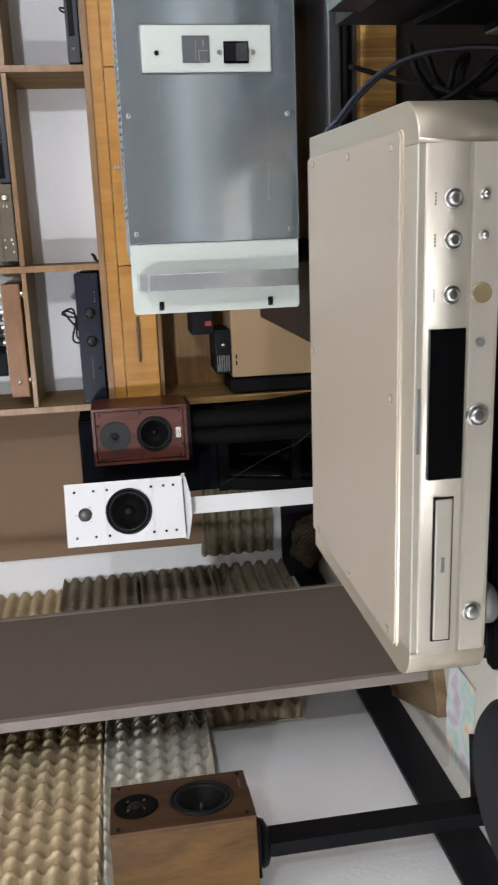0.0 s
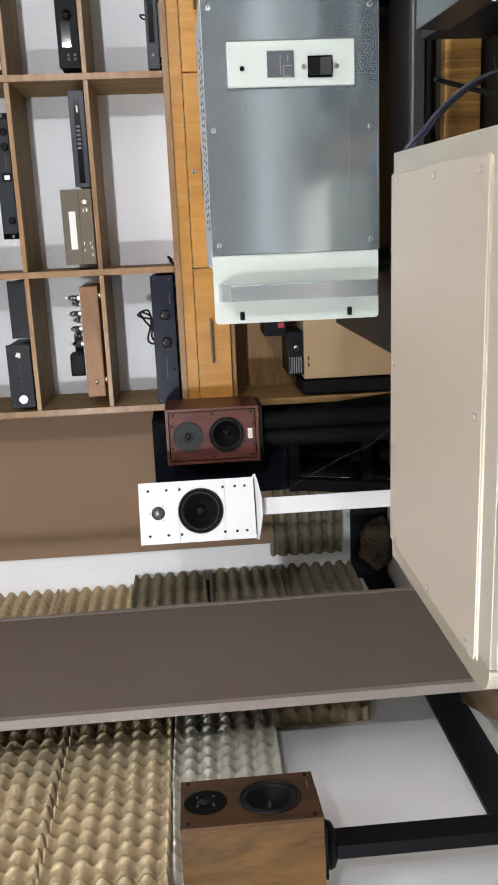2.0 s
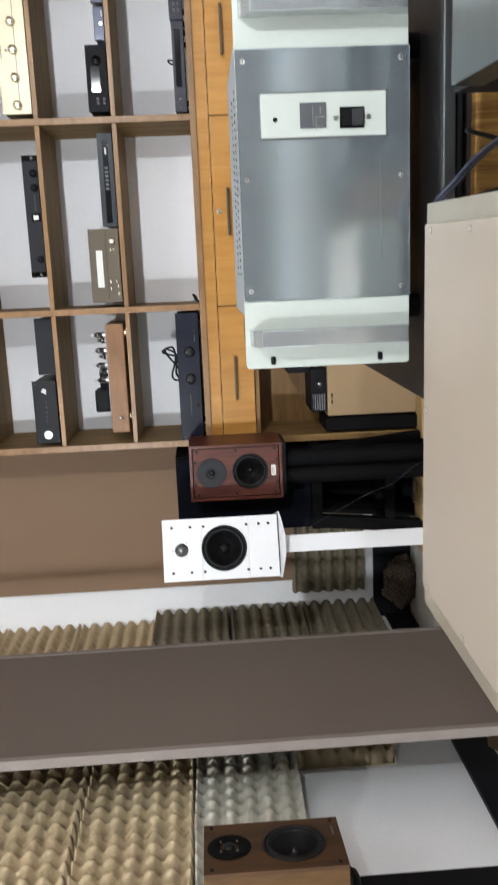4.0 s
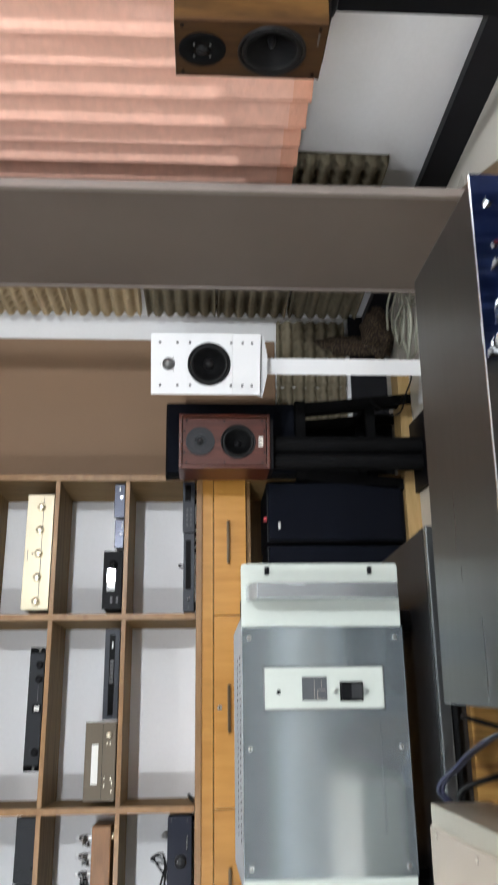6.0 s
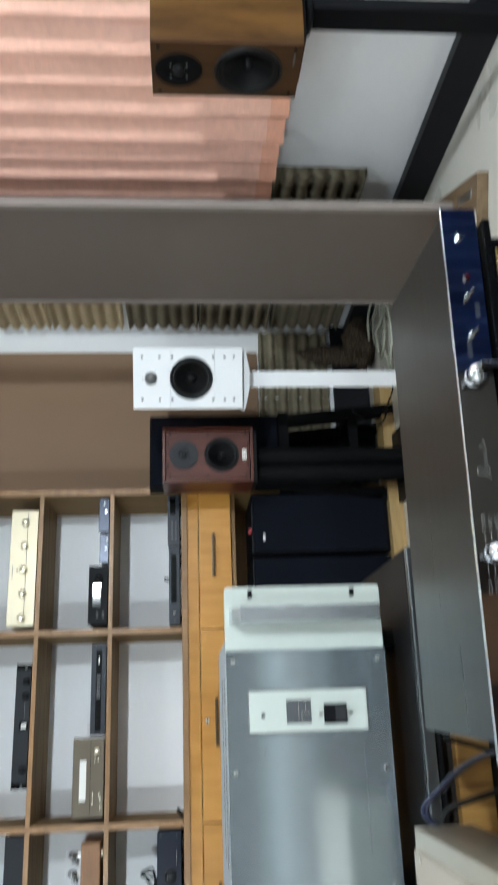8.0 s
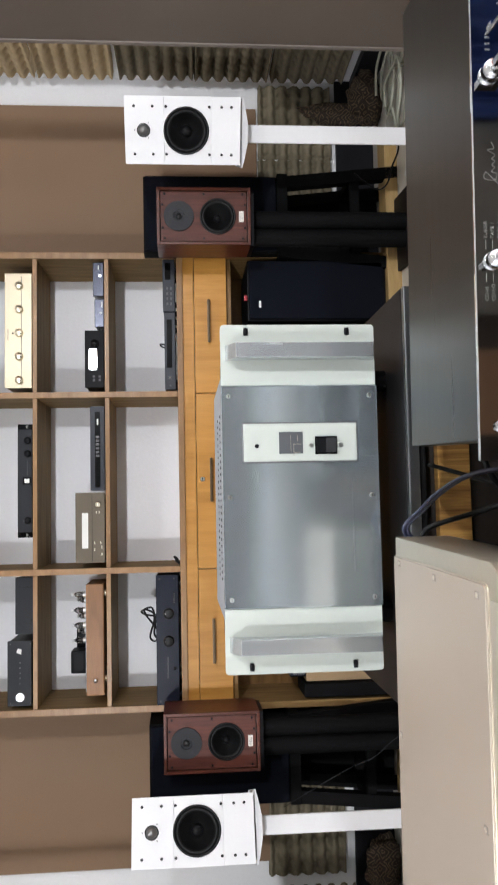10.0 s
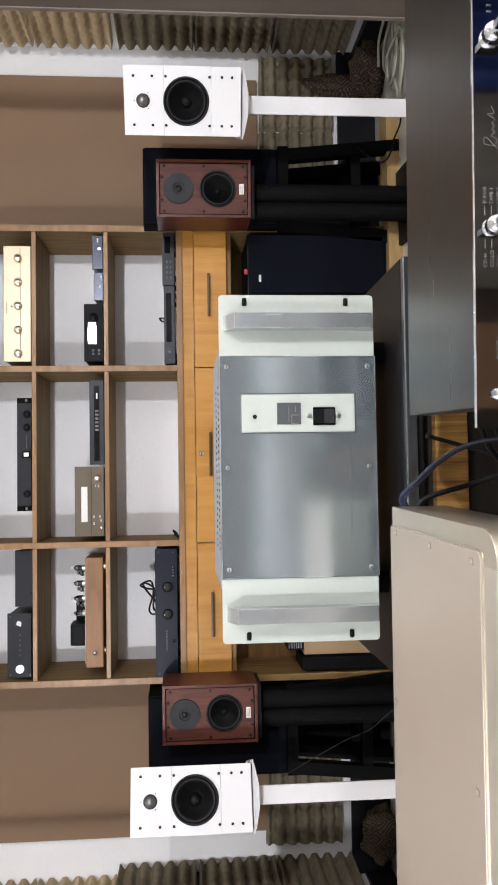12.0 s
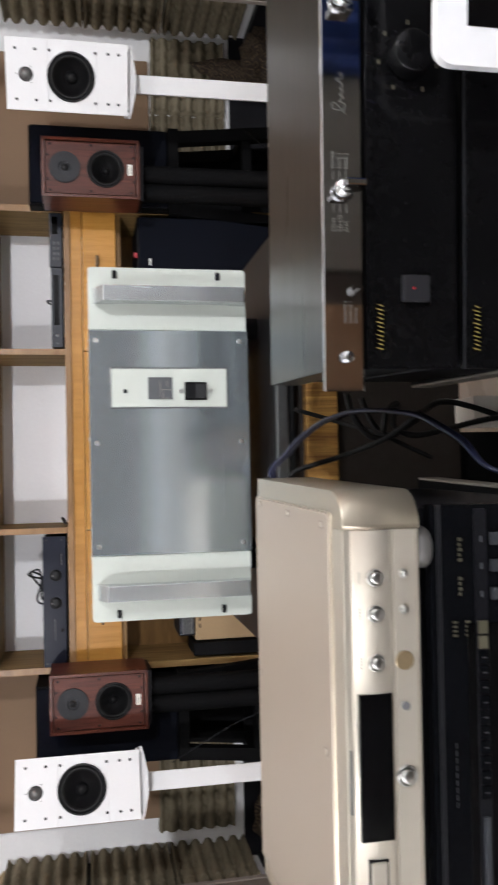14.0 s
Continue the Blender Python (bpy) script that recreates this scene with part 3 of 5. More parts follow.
t, w, h = component("small_box", "small steel-blue hi-fi box with a button", 0.719, 0.839, 1.025, 1.076, FY, 0.13, STEELBLUE, STEELBLUE, 0.004, "hi-fi box")
part("button", rod((0.012, -0.001, 0.026), 0.005, 0.004), CHROME, t)
part("marking", box(0.035, 0.05, -0.0008, 0.0004, 0.030, 0.034), WHITEMARK, t)
t, w, h = component("small_box", "small steel-blue hi-fi box with a button", 0.610, 0.709, 1.025, 1.071, FY, 0.13, STEELBLUE, STEELBLUE, 0.004, "hi-fi box")
part("button", rod((0.0, -0.001, 0.024), 0.005, 0.004), CHROME, t)
part("marking", box(0.02, 0.04, -0.0008, 0.0004, 0.019, 0.022), WHITEMARK, t)
t, w, h = component("radio", "black tabletop radio with a glossy dark display", 0.398, 0.598, 1.025, 1.105, FY - 0.005, 0.18, BLACK, BLACK, 0.006, "radio")
knob((0.052, 0, 0.045), 0.014, 0.014, BLACKGLOSS, t)
part("window", box(-0.040, 0.036, -0.0012, 0.0004, 0.038, 0.066), RADIOGLASS, t, "glossy dark display window")
t.matrix_basis = pose(0.498, FY - 0.005, 1.025, 0, 0, 0.6)
for i in range(2):
    for k in range(2):
        part("button", box(-0.066 - i * 0.012, -0.058 - i * 0.012, -0.002, 0.0, 0.025 + k * 0.02, 0.033 + k * 0.02, 0.001), GREYMARK, t)

t, w, h = component("tuner", "slim blue-black tuner with a row of keys", 0.042, 0.334, 1.025, 1.089, FY, 0.22, SLATE, BLACK, 0.006, "tuner")
part("scale_window", box(-w + 0.012, w - 0.02, -0.001, 0.0004, 0.030, 0.048), DISPLAY, t)
part("display", box(w - 0.065, w - 0.045, -0.0015, 0.0004, 0.036, 0.041), PALEDIAL, t)
for i in range(6):
    part("key", box(-0.03 + i * 0.013, -0.022 + i * 0.013, -0.003, 0.0, 0.033, 0.045, 0.001), GREYMARK, t)
t, w, h = component("amplifier", "bronze amplifier with a pale dial window", -0.202, 0.036, 1.025, 1.140, FY - 0.004, 0.24, BRONZE, BRONZE, 0.008)
part("dial_window", box(-0.07, 0.05, -0.001, 0.0004, 0.072, 0.093), PALEDIAL, t, "pale cream dial window")
knob((0.078, 0, 0.038), 0.0095, 0.014, GOLDKNOB, t)
part("groove", box(-w + 0.004, w - 0.004, -0.0006, 0.0004, 0.058, 0.0593), BLACK, t)
for x, z in ((0.052, 0.044), (0.052, 0.034), (-0.052, 0.05), (-0.052, 0.03), (-0.075, 0.05), (-0.09, 0.026), (-0.066, 0.026)):
    part("key", box(x - 0.004, x + 0.004, -0.003, 0.0, z - 0.002, z + 0.002, 0.0008), GOLDKNOB, t)

# valve amplifier in a wooden plinth
t = thing("valve_amplifier", "valve amplifier with glass tubes in an amber wooden plinth", "valve amplifier", (-0.461, FY, 1.025))
part("plinth", box(-0.186, 0.186, 0.0, 0.2, 0.022, 0.082, 0.004), TUBEWOOD, t)
part("chassis_plate", box(-0.175, 0.175, 0.012, 0.19, 0.0822, 0.085, 0.001), AMPLID, t)
for sx in (-0.13, 0.155):
    part("foot", lathe((sx, 0.014, 0.0118), [(0.010, 0), (0.013, 0.003), (0.012, 0.008), (0.008, 0.0102)], 16, "z"), GOLDKNOB, t, "brass cone foot")
for sx in (-0.13, 0.155):
    part("foot", lathe((sx, 0.18, 0.0118), [(0.008, 0), (0.010, 0.004), (0.007, 0.008), (0.006, 0.0102)], 16, "z"), GOLDKNOB, t)
knob((-0.135, 0, 0.05), 0.007, 0.012, CHROME, t, "switch")
for x, tall in ((0.148, True), (0.127, False), (0.095, True), (0.071, False), (0.044, True), (0.020, False), (-0.007, True)):
    vy, vh, vr = (0.045, 0.052, 0.0100) if tall else (0.085, 0.036, 0.0112)
    v = part("valve", lathe((x, vy, 0.085), [(vr * 0.8, 0.006), (vr, 0.010), (vr, vh * 0.55), (vr * 0.8, vh * 0.68), (vr * 0.42, vh * 0.75), (vr * 0.40, vh * 0.82)], 18, "z"), GLASS, t, "", True)
    part("socket", rod((x, vy, 0.090), vr * 1.05, 0.012, "z", 16), STEEL, v, "metal valve socket")
    part("anode", rod((x, vy, 0.085 + vh * 0.36), vr * 0.55, vh * 0.3, "z", 10), RACKGREY, v)
    # tall valves: white lacquer takes the place of the glint on silvered tips
    part("silvered_top", lathe((x, vy, 0.085), [(vr * 0.36, vh * 0.78), (vr * 0.62, vh * 0.86), (vr * 0.66, vh * 0.92), (vr * 0.45, vh * 0.98), (0, vh)], 16, "z"), WHITEPAINT if tall else STEEL, v, "round silvered valve cap painted white as its highlight" if tall else "", True)
part("transformer", box(-0.118, -0.041, 0.03, 0.12, 0.085, 0.138, 0.010), BLACK, t)
part("transformer", box(-0.13, 0.02, 0.13, 0.185, 0.085, 0.13, 0.006), BLACK, t)

t, w, h = component("amplifier", "wide black integrated amplifier with two knobs", -0.682, -0.249, 0.786, 0.870, FY - 0.02, 0.26, BLUEBLACK, BLACK, 0.008)
for x in (0.087, -0.005):
    k = knob((x, 0, 0.042), 0.0165, 0.014, BASKET, t)
    part("ring", lathe((x, 0.0, 0.042), [(0.0195, 0.0), (0.0195, 0.0012), (0.0182, 0.0016), (0.018, 0.0)], 28), ANODE, k, "", True)
    part("marking_dot", rod((x, -0.0142, 0.052), 0.0015, 0.001, seg=8), WHITEMARK, t)
part("vent_slot", box(0.118, 0.160, -0.001, 0.0004, 0.020, 0.026), BLACKGLOSS, t)
for i in range(4):
    part("lamp", rod((0.125 + i * 0.010, -0.001, 0.023), 0.0016, 0.002, seg=8), WHITEMARK, t)
for i in range(14):
    part("marking", box(-0.128 + i * 0.0052, -0.1245 + i * 0.0052, -0.0008, 0.0004, 0.0440, 0.0475 + 0.0012 * (i % 3 == 0)), GREYMARK, t)
part("switch", box(-0.10, -0.09, -0.004, 0.0, 0.018, 0.026, 0.001), BLACKGLOSS, t)
for sx in (-1, 1):
    for sz in (0.022, 0.072):
        part("screw", rod((sx * (w - 0.012), -0.001, sz), 0.003, 0.003, seg=10), ANODE, t)
cable("coiled_cable", "coiled black mains cable lying behind an amplifier",
      [(-0.40, 3.02, 0.80), (-0.40, 3.0, 0.885), (-0.385, 2.99, 0.925), (-0.37, 2.99, 0.89), (-0.41, 2.985, 0.88), (-0.47, 2.98, 0.895), (-0.485, 2.98, 0.875), (-0.45, 2.98, 0.868),
       (-0.40, 2.98, 0.905), (-0.375, 2.98, 0.915), (-0.395, 2.975, 0.877), (-0.46, 2.975, 0.88), (-0.48, 3.02, 0.86), (-0.46, 3.06, 0.80)], 0.0035, CABLEBLACK)

t, w, h = component("tape_player", "slim black component with rows of small keys", 0.662, 0.847, 0.786, 0.834, FY - 0.01, 0.2, SLATE, BLACK, 0.006, "hi-fi component")
for i in range(4):
    for k in range(2):
        part("key", box(-0.07 + i * 0.018, -0.06 + i * 0.018, -0.003, 0.0, 0.016 + k * 0.013, 0.022 + k * 0.013, 0.001), GREYMARK, t)
part("tray_seam", box(0.02, 0.08, -0.0008, 0.0004, 0.02, 0.04), DISPLAY, t)
t, w, h = component("disc_player", "slim black disc player with a dark tray", 0.388, 0.660, 0.786, 0.830, FY - 0.01, 0.2, SLATE, BLACK, 0.006, "disc player")
part("tray", box(-0.06, 0.11, -0.002, 0.0, 0.018, 0.036, 0.001), DISPLAY, t)
part("button", box(-0.10, -0.092, -0.003, 0.0, 0.022, 0.030, 0.001), CHROME, t)
part("button", box(-0.125, -0.12, -0.003, 0.0, 0.022, 0.028, 0.001), GREYMARK, t)
cable("lead", "thin black lead sticking out behind a player", [(0.55, 2.99, 0.80), (0.555, 2.985, 0.838), (0.563, 2.97, 0.846), (0.56, 2.965, 0.825)], 0.003, CABLEBLACK)
cable("lead", "short dark lead at the shelf upright", [(-0.215, 2.95, 0.787), (-0.205, 2.93, 0.80), (-0.2, 2.92, 0.795), (-0.19, 2.915, 0.806), (-0.212, 2.905, 0.79)], 0.004, CABLEBLACK)

# ---- niches ----
for x0, x1 in ((0.62, 0.832), (0.40, 0.607)):
    s = thing("loudspeaker", "black floor loudspeaker with cloth grille in the cabinet niche", "loudspeaker", ((x0 + x1) / 2, 2.83, 0.05), group="niche loudspeakers")
    w = (x1 - x0) / 2
    part("case", box(-w, w, 0.02, 0.3, 0.0, 0.49, 0.004), BLACK, s)
    part("grille", box(-w + 0.004, w - 0.004, 0.0, 0.02, 0.012, 0.485, 0.006), GRILLE, s)
    part("badge", box(-w + 0.042, -w + 0.066, -0.002, 0.001, 0.444, 0.452, 0.002), PALEDIAL, s)
tagged(put_mesh("red_tag", box(0.688, 0.706, 2.832, 2.842, 0.541, 0.553, 0.002), REDTAG), "small red plastic tag on a loudspeaker", "tag")
b = thing("cardboard_box", "brown cardboard box standing in the niche", "box", (-0.50, 2.89, 0.05))
part("carton", box(-0.125, 0.14, 0.0, 0.2, 0.0, 0.31, 0.004), CARD, b)
for x in (-0.082, -0.060):
    part("printed_mark", box(x, x + 0.014, -0.0012, 0.001, 0.292, 0.297), BLACK, b)
b = thing("power_supply", "small black unit with a silver front in the niche", "hi-fi box", (-0.535, 2.90, 0.36))
part("case", box(-0.075, 0.075, 0.0, 0.18, 0.0, 0.055, 0.003), BLACK, b)
vp = part("front_panel", box(-0.07, -0.01, -0.004, 0.0, 0.004, 0.05, 0.001), STEELBLUE, b)
for i in range(5):
    part("vent_bar", box(-0.068, -0.012, -0.006, -0.0035, 0.008 + i * 0.008, 0.012 + i * 0.008, 0.0008), PRINT, vp)
k = part("lens_ring", lathe((0.022, 0.0, 0.027), [(0.013, 0), (0.013, 0.004), (0.010, 0.006), (0.008, 0.002), (0, 0.002)], 24), BASKET, b, "", True)
part("lens", lathe((0.022, 0.0, 0.027), [(0.008, 0.002), (0.006, 0.004), (0, 0.0055)], 20), CHROME, k, "", True)
b = thing("black_carton", "black box with a red mark on a stack", "box", (-0.385, 2.93, 0.415))
part("carton", box(-0.09, 0.09, 0.0, 0.17, 0.0, 0.075, 0.003), BLACK, b)
part("mark", box(-0.062, -0.045, -0.0015, 0.001, 0.006, 0.028), REDTAG, b)
tagged(put_mesh("leaning_board", box(-0.675, -0.63, 2.87, 3.05, 0.05, 0.37, 0.006), BLACKMATT), "flat black board leaning inside the niche", "board")


# ---- loudspeakers on stands ----
def driver(c, r, parent, name, cap, ring=BASKET, cone=CONE, plug=None):
    """A driver set into a round hole: basket ring, rolled surround, deep cone and dust cap."""
    d = part(name, lathe(c, [(r, 0.0), (r, 0.003), (r * 0.95, 0.0042), (r * 0.90, 0.002), (r * 0.89, -0.004)], 44, caps=False), ring, parent, "", True)
    part("surround", lathe(c, [(r * 0.9, -0.001), (r * 0.86, 0.003), (r * 0.80, 0.0035), (r * 0.74, 0.0), (r * 0.72, -0.003)], 44, caps=False), RUBBER, d, "", True)
    part("cone", lathe(c, [(r * 0.725, -0.002), (r * 0.5, -0.017), (r * 0.3, -0.028), (0, -0.033)], 44, caps=False), cone, d, "", True)
    part("dust_cap", lathe(c, [(cap, -0.030), (cap * 0.85, -0.018), (cap * 0.5, -0.012), (0, -0.009)], 24, caps=False), plug or BASKET, d, "", True)
    return d


def white_speaker(cx, fy, turn, w, label):
    s = thing("loudspeaker", label, "loudspeaker", (cx, fy, 0.588), turn, "white loudspeakers")
    h = 0.340
    bm = holed_plate(-w, w, 0.001, h - 0.001, 0.007, 0.044, 0, 0.160, 0.0655)
    c = part("cabinet", box(-w, w, 0.044, 0.25, 0.0, h, bm=bm), WHITEPAINT, s)
    for z0, z1 in ((0.0, 0.0870), (0.2250, h)):
        part("baffle", box(-w, w, 0.0, 0.0065, z0, z1, 0.0012), WHITEPAINT, c)
    part("baffle", holed_plate(-w, w, 0.0876, 0.2244, 0.0, 0.0065, 0, 0.160, 0.0655), WHITEPAINT, c)
    driver((0, 0.0, 0.160), 0.067, s, "woofer", 0.018)
    tw = part("tweeter", lathe((0, 0.0, 0.285), [(0.0195, 0), (0.0195, 0.0012), (0.0170, 0.0018), (0.0165, 0.0004)], 32), BASKET, s, "", True)
    for a in (1, 2.39, 3.61):
        part("screw", rod((0.0255 * math.cos(a * 1.571), -0.0006, 0.285 + 0.0255 * math.sin(a * 1.571)), 0.0016, 0.002, seg=8), BLACK, tw)
    part("dome", lathe((0, 0.0, 0.285), [(0.0165, 0.001), (0.0145, 0.007), (0.009, 0.0115), (0, 0.0135)], 32), DOMESILVER, tw, "silver metal dome", True)
    for z in (0.312, 0.258, 0.219, 0.092, 0.056, 0.027):
        for x in (-0.066, 0.066):
            sc = part("screw", rod((x, -0.0008, z), 0.0040, 0.003, seg=12), BLACK, s)
            part("socket", rod((x, -0.0024, z), 0.0018, 0.0008, seg=6), ANODE, sc)
    st = thing("speaker_stand", "white metal speaker stand with a flared top plate", "speaker stand", (cx + 0.12 * math.sin(radians(-turn)), fy + 0.12, 0.0), turn, "white speaker stands")
    part("top_plate", box(-0.098, 0.098, -0.105, 0.10, 0.5785, 0.5835, 0.0015), WHITEPAINT, st)
    part("neck", prism([(-0.090, 0.578), (0.090, 0.578), (0.084, 0.575), (0.03, 0.564), (-0.03, 0.564), (-0.084, 0.575)], -0.1, 0.1, "y"), WHITEPAINT, st)
    for sx in (-0.088, 0.088):
        for sy in (-0.092, 0.085):
            part("pad", lathe((sx, sy, 0.5837), [(0.008, 0.0), (0.009, 0.0012), (0.009, 0.0031), (0.007, 0.0041)], 16, "z"), WHITEPAINT, st, "round white rubber pad")
    part("post", box(-0.026, 0.026, -0.04, 0.04, 0.015, 0.564, 0.003), WHITEPAINT, st)
    part("base_plate", box(-0.12, 0.12, -0.14, 0.14, 0.0, 0.015, 0.003), WHITEPAINT, st)


def red_speaker(cx, fy, turn, label):
    s = thing("loudspeaker", label, "loudspeaker", (cx, fy, 0.544), turn, "rosewood loudspeakers")
    w, h = 0.0915, 0.30
    bm = box(-w, w, 0.0, 0.05, 0.0, 0.0095, 0.001)
    for a in ((-w, w, 0.0, 0.05, h - 0.0095, h), (-w, -w + 0.0095, 0.0, 0.05, 0.0095, h - 0.0095), (w - 0.0095, w, 0.0, 0.05, 0.0095, h - 0.0095)):
        box(*a, bevel=0.001, bm=bm)
    c = part("cabinet", box(-w, w, 0.05, 0.19, 0.0, h, 0.001), ROSEEDGE, s)
    part("front_lip", bm, ROSEEDGE, c)
    part("baffle", holed_plate(-w + 0.0125, w - 0.0125, 0.0125, h - 0.0125, 0.006, 0.049, 0, 0.105, 0.0565), ROSE, s)
    driver((0, 0.006, 0.105), 0.058, s, "woofer", 0.013)
    f = part("felt_disc", lathe((0, 0.0065, 0.230), [(0.048, 0), (0.048, 0.006), (0.018, 0.007), (0.016, 0.002), (0, 0.002)], 36), GREYFELT, s, "grey felt ring round the tweeter")
    part("dome", lathe((0, 0.006, 0.230), [(0.011, 0.001), (0.009, 0.006), (0, 0.009)], 24), DOMEGREY, f, "", True)
    lp = part("label_plate", box(-0.017, 0.017, 0.004, 0.0065, 0.022, 0.037, 0.001), PAPER, s, "small white label")
    for z in (0.026, 0.030, 0.0335):
        part("printed_line", box(-0.013, 0.011, 0.0035, 0.0045, z, z + 0.0008), GREYMARK, lp)
    for z in (0.025, 0.15, h - 0.025):
        for x in (-0.071, 0.071):
            part("screw", rod((x, 0.004, z), 0.0036, 0.006, seg=10), BLACK, s)
    for x, z in ((-0.037, 0.018), (0.037, 0.018), (-0.037, h - 0.018), (0.037, h - 0.018)):
        part("screw", rod((x, 0.004, z), 0.0036, 0.006, seg=10), BLACK, s)
    st = thing("speaker_stand", "black speaker stand with two round posts", "speaker stand", (cx, fy + 0.09, 0.0), turn, "black speaker stands")
    part("top_plate", box(-0.085, 0.085, -0.075, 0.09, 0.531, 0.5435, 0.002), BLACK, st)
    part("post", rod((-0.0415, 0.0, 0.2725), 0.0292, 0.516, "z", 28), BLACKMATT, st)
    part("post", rod((0.0175, 0.0, 0.2725), 0.0292, 0.516, "z", 28), BLACKMATT, st)
    part("base_plate", box(-0.13, 0.13, -0.12, 0.14, 0.0, 0.015, 0.003), BLACK, st)


def black_speaker(cx, fy):
    s = thing("loudspeaker", "large black loudspeaker behind a smaller wooden one", "loudspeaker", (cx, fy, 0.432), 0, "black loudspeakers")
    part("cabinet", box(-0.135, 0.135, 0.02, 0.27, 0.0, 0.463, 0.004), BLACKMATT, s)
    part("grille", box(-0.13, 0.13, 0.0, 0.02, 0.006, 0.457, 0.006), GRILLE, s)
    st = thing("speaker_stand", "open black wooden frame stand under a black loudspeaker", "speaker stand", (cx, fy, 0.0), 0, "black frame stands")
    # black sheet added to darken the view through the open frame
    part("dark_backing", box(-0.15, 0.15, 0.2685, 0.275, 0.02, 0.430), BLACKMATT, st)
    part("top_board", box(-0.145, 0.15, 0.02, 0.27, 0.395, 0.4315, 0.003), BLACKMATT, st)
    for y0 in (0.03, 0.225):
        for sx in (-1, 1):
            x0 = sx * 0.125
            part("leg", prism([(x0 - 0.021, 0.394), (x0 + 0.021, 0.394), (x0 + sx * 0.04 + 0.021, 0.0), (x0 + sx * 0.04 - 0.021, 0.0)], y0, y0 + 0.042, "y"), BLACKMATT, st)
        part("crossbar", box(-0.128, 0.128, y0 + 0.006, y0 + 0.034, 0.138, 0.170, 0.002), BLACKMATT, st)
    for sx in (-1, 1):
        part("side_bar", box(sx * 0.15 - 0.014, sx * 0.15 + 0.014, 0.0725, 0.2245, 0.138, 0.170, 0.002), BLACKMATT, st)


white_speaker(-0.912, 2.387, 19, 0.0905, "white lacquered loudspeaker with black woofer on a stand")
white_speaker(1.087, 2.390, -23, 0.0945, "white lacquered loudspeaker with black woofer on a stand")
red_speaker(-0.752, 2.66, 1, "small rosewood loudspeaker with black woofer beside the cabinet")
red_speaker(0.909, 2.612, -4, "small rosewood loudspeaker with black woofer beside the cabinet")
black_speaker(-0.865, 2.80)
black_speaker(0.985, 2.80)


def walnut_speaker(x, y, turn, z0, h, w, d):
    """Front faces local -y, with its middle at the origin."""
    s = thing("loudspeaker", "walnut bookshelf loudspeaker with dark baffle on a stand", "loudspeaker", (x, y, z0), turn, "walnut loudspeakers")
    r, rt, zw, zt = 0.232 * h, 0.158 * h, 0.35 * h, 0.818 * h
    bm = holed_plate(-w, w, 0.0, h, 0.008, 0.05, 0, zw, r * 0.98)
    part("cabinet", box(-w, w, 0.05, d, 0.0, h, bm=bm), WALNUT, s)
    part("baffle", holed_plate(-w, w, 0.0, h, 0.0, 0.0078, 0, zw, r * 0.98), WALNUTDARK, s)
    driver((0, 0.0, zw), r, s, "woofer", 0.009, plug=DOMEGREY)
    tw = part("tweeter", lathe((0, 0.0, zt), [(rt, 0), (rt, 0.002), (rt * 0.95, 0.003), (0.02, 0.002), (0.018, -0.002), (0, -0.002)], 36), BLACKMATT, s, "", True)
    part("dome", lathe((0, 0.0, zt), [(0.014, -0.002), (0.011, 0.005), (0, 0.008)], 24), BASKET, tw, "", True)
    for a in range(4):
        part("screw", rod((0.024 * math.cos(a * 1.571 + 0.785), -0.003, zt + 0.024 * math.sin(a * 1.571 + 0.785)), 0.0022, 0.003, seg=8), PRINT, tw)
    for sx in (-1, 1):
        for sz in (0.016, h - 0.016):
            part("grille_socket", rod((sx * (w - 0.014), -0.001, sz), 0.004, 0.003, seg=10), BLACK, s)
    part("badge", box(0.022, 0.055, -0.0012, 0.001, 0.014, 0.018), GREYMARK, s)
    st = thing("speaker_stand", "black metal speaker stand with a flat post", "speaker stand", (x, y, 0.0), turn, "tall black stands")
    part("top_plate", box(-w + 0.012, w - 0.012, 0.03, d - 0.005, z0 - 0.008, z0 - 0.0005, 0.002), BLACK, st)
    part("collar", lathe((0, d - 0.032, z0 - 0.034), [(0.034, 0.0), (0.046, 0.006), (0.05, 0.016), (0.044, 0.0255)], 28, "z"), BLACK, st, "rounded black collar", True)
    part("post", box(-0.034, 0.034, d - 0.047, d - 0.017, 0.012, z0 - 0.034, 0.003), BLACK, st)
    part("base_plate", box(-0.1, 0.1, d - 0.16, d + 0.02, 0.0, 0.012, 0.003), BLACK, st)


walnut_speaker(-1.279, 1.563, 97.3, 0.541, 0.288, 0.091, 0.150)
walnut_speaker(1.374, 1.407, -93.5, 0.518, 0.314, 0.082, 0.185)

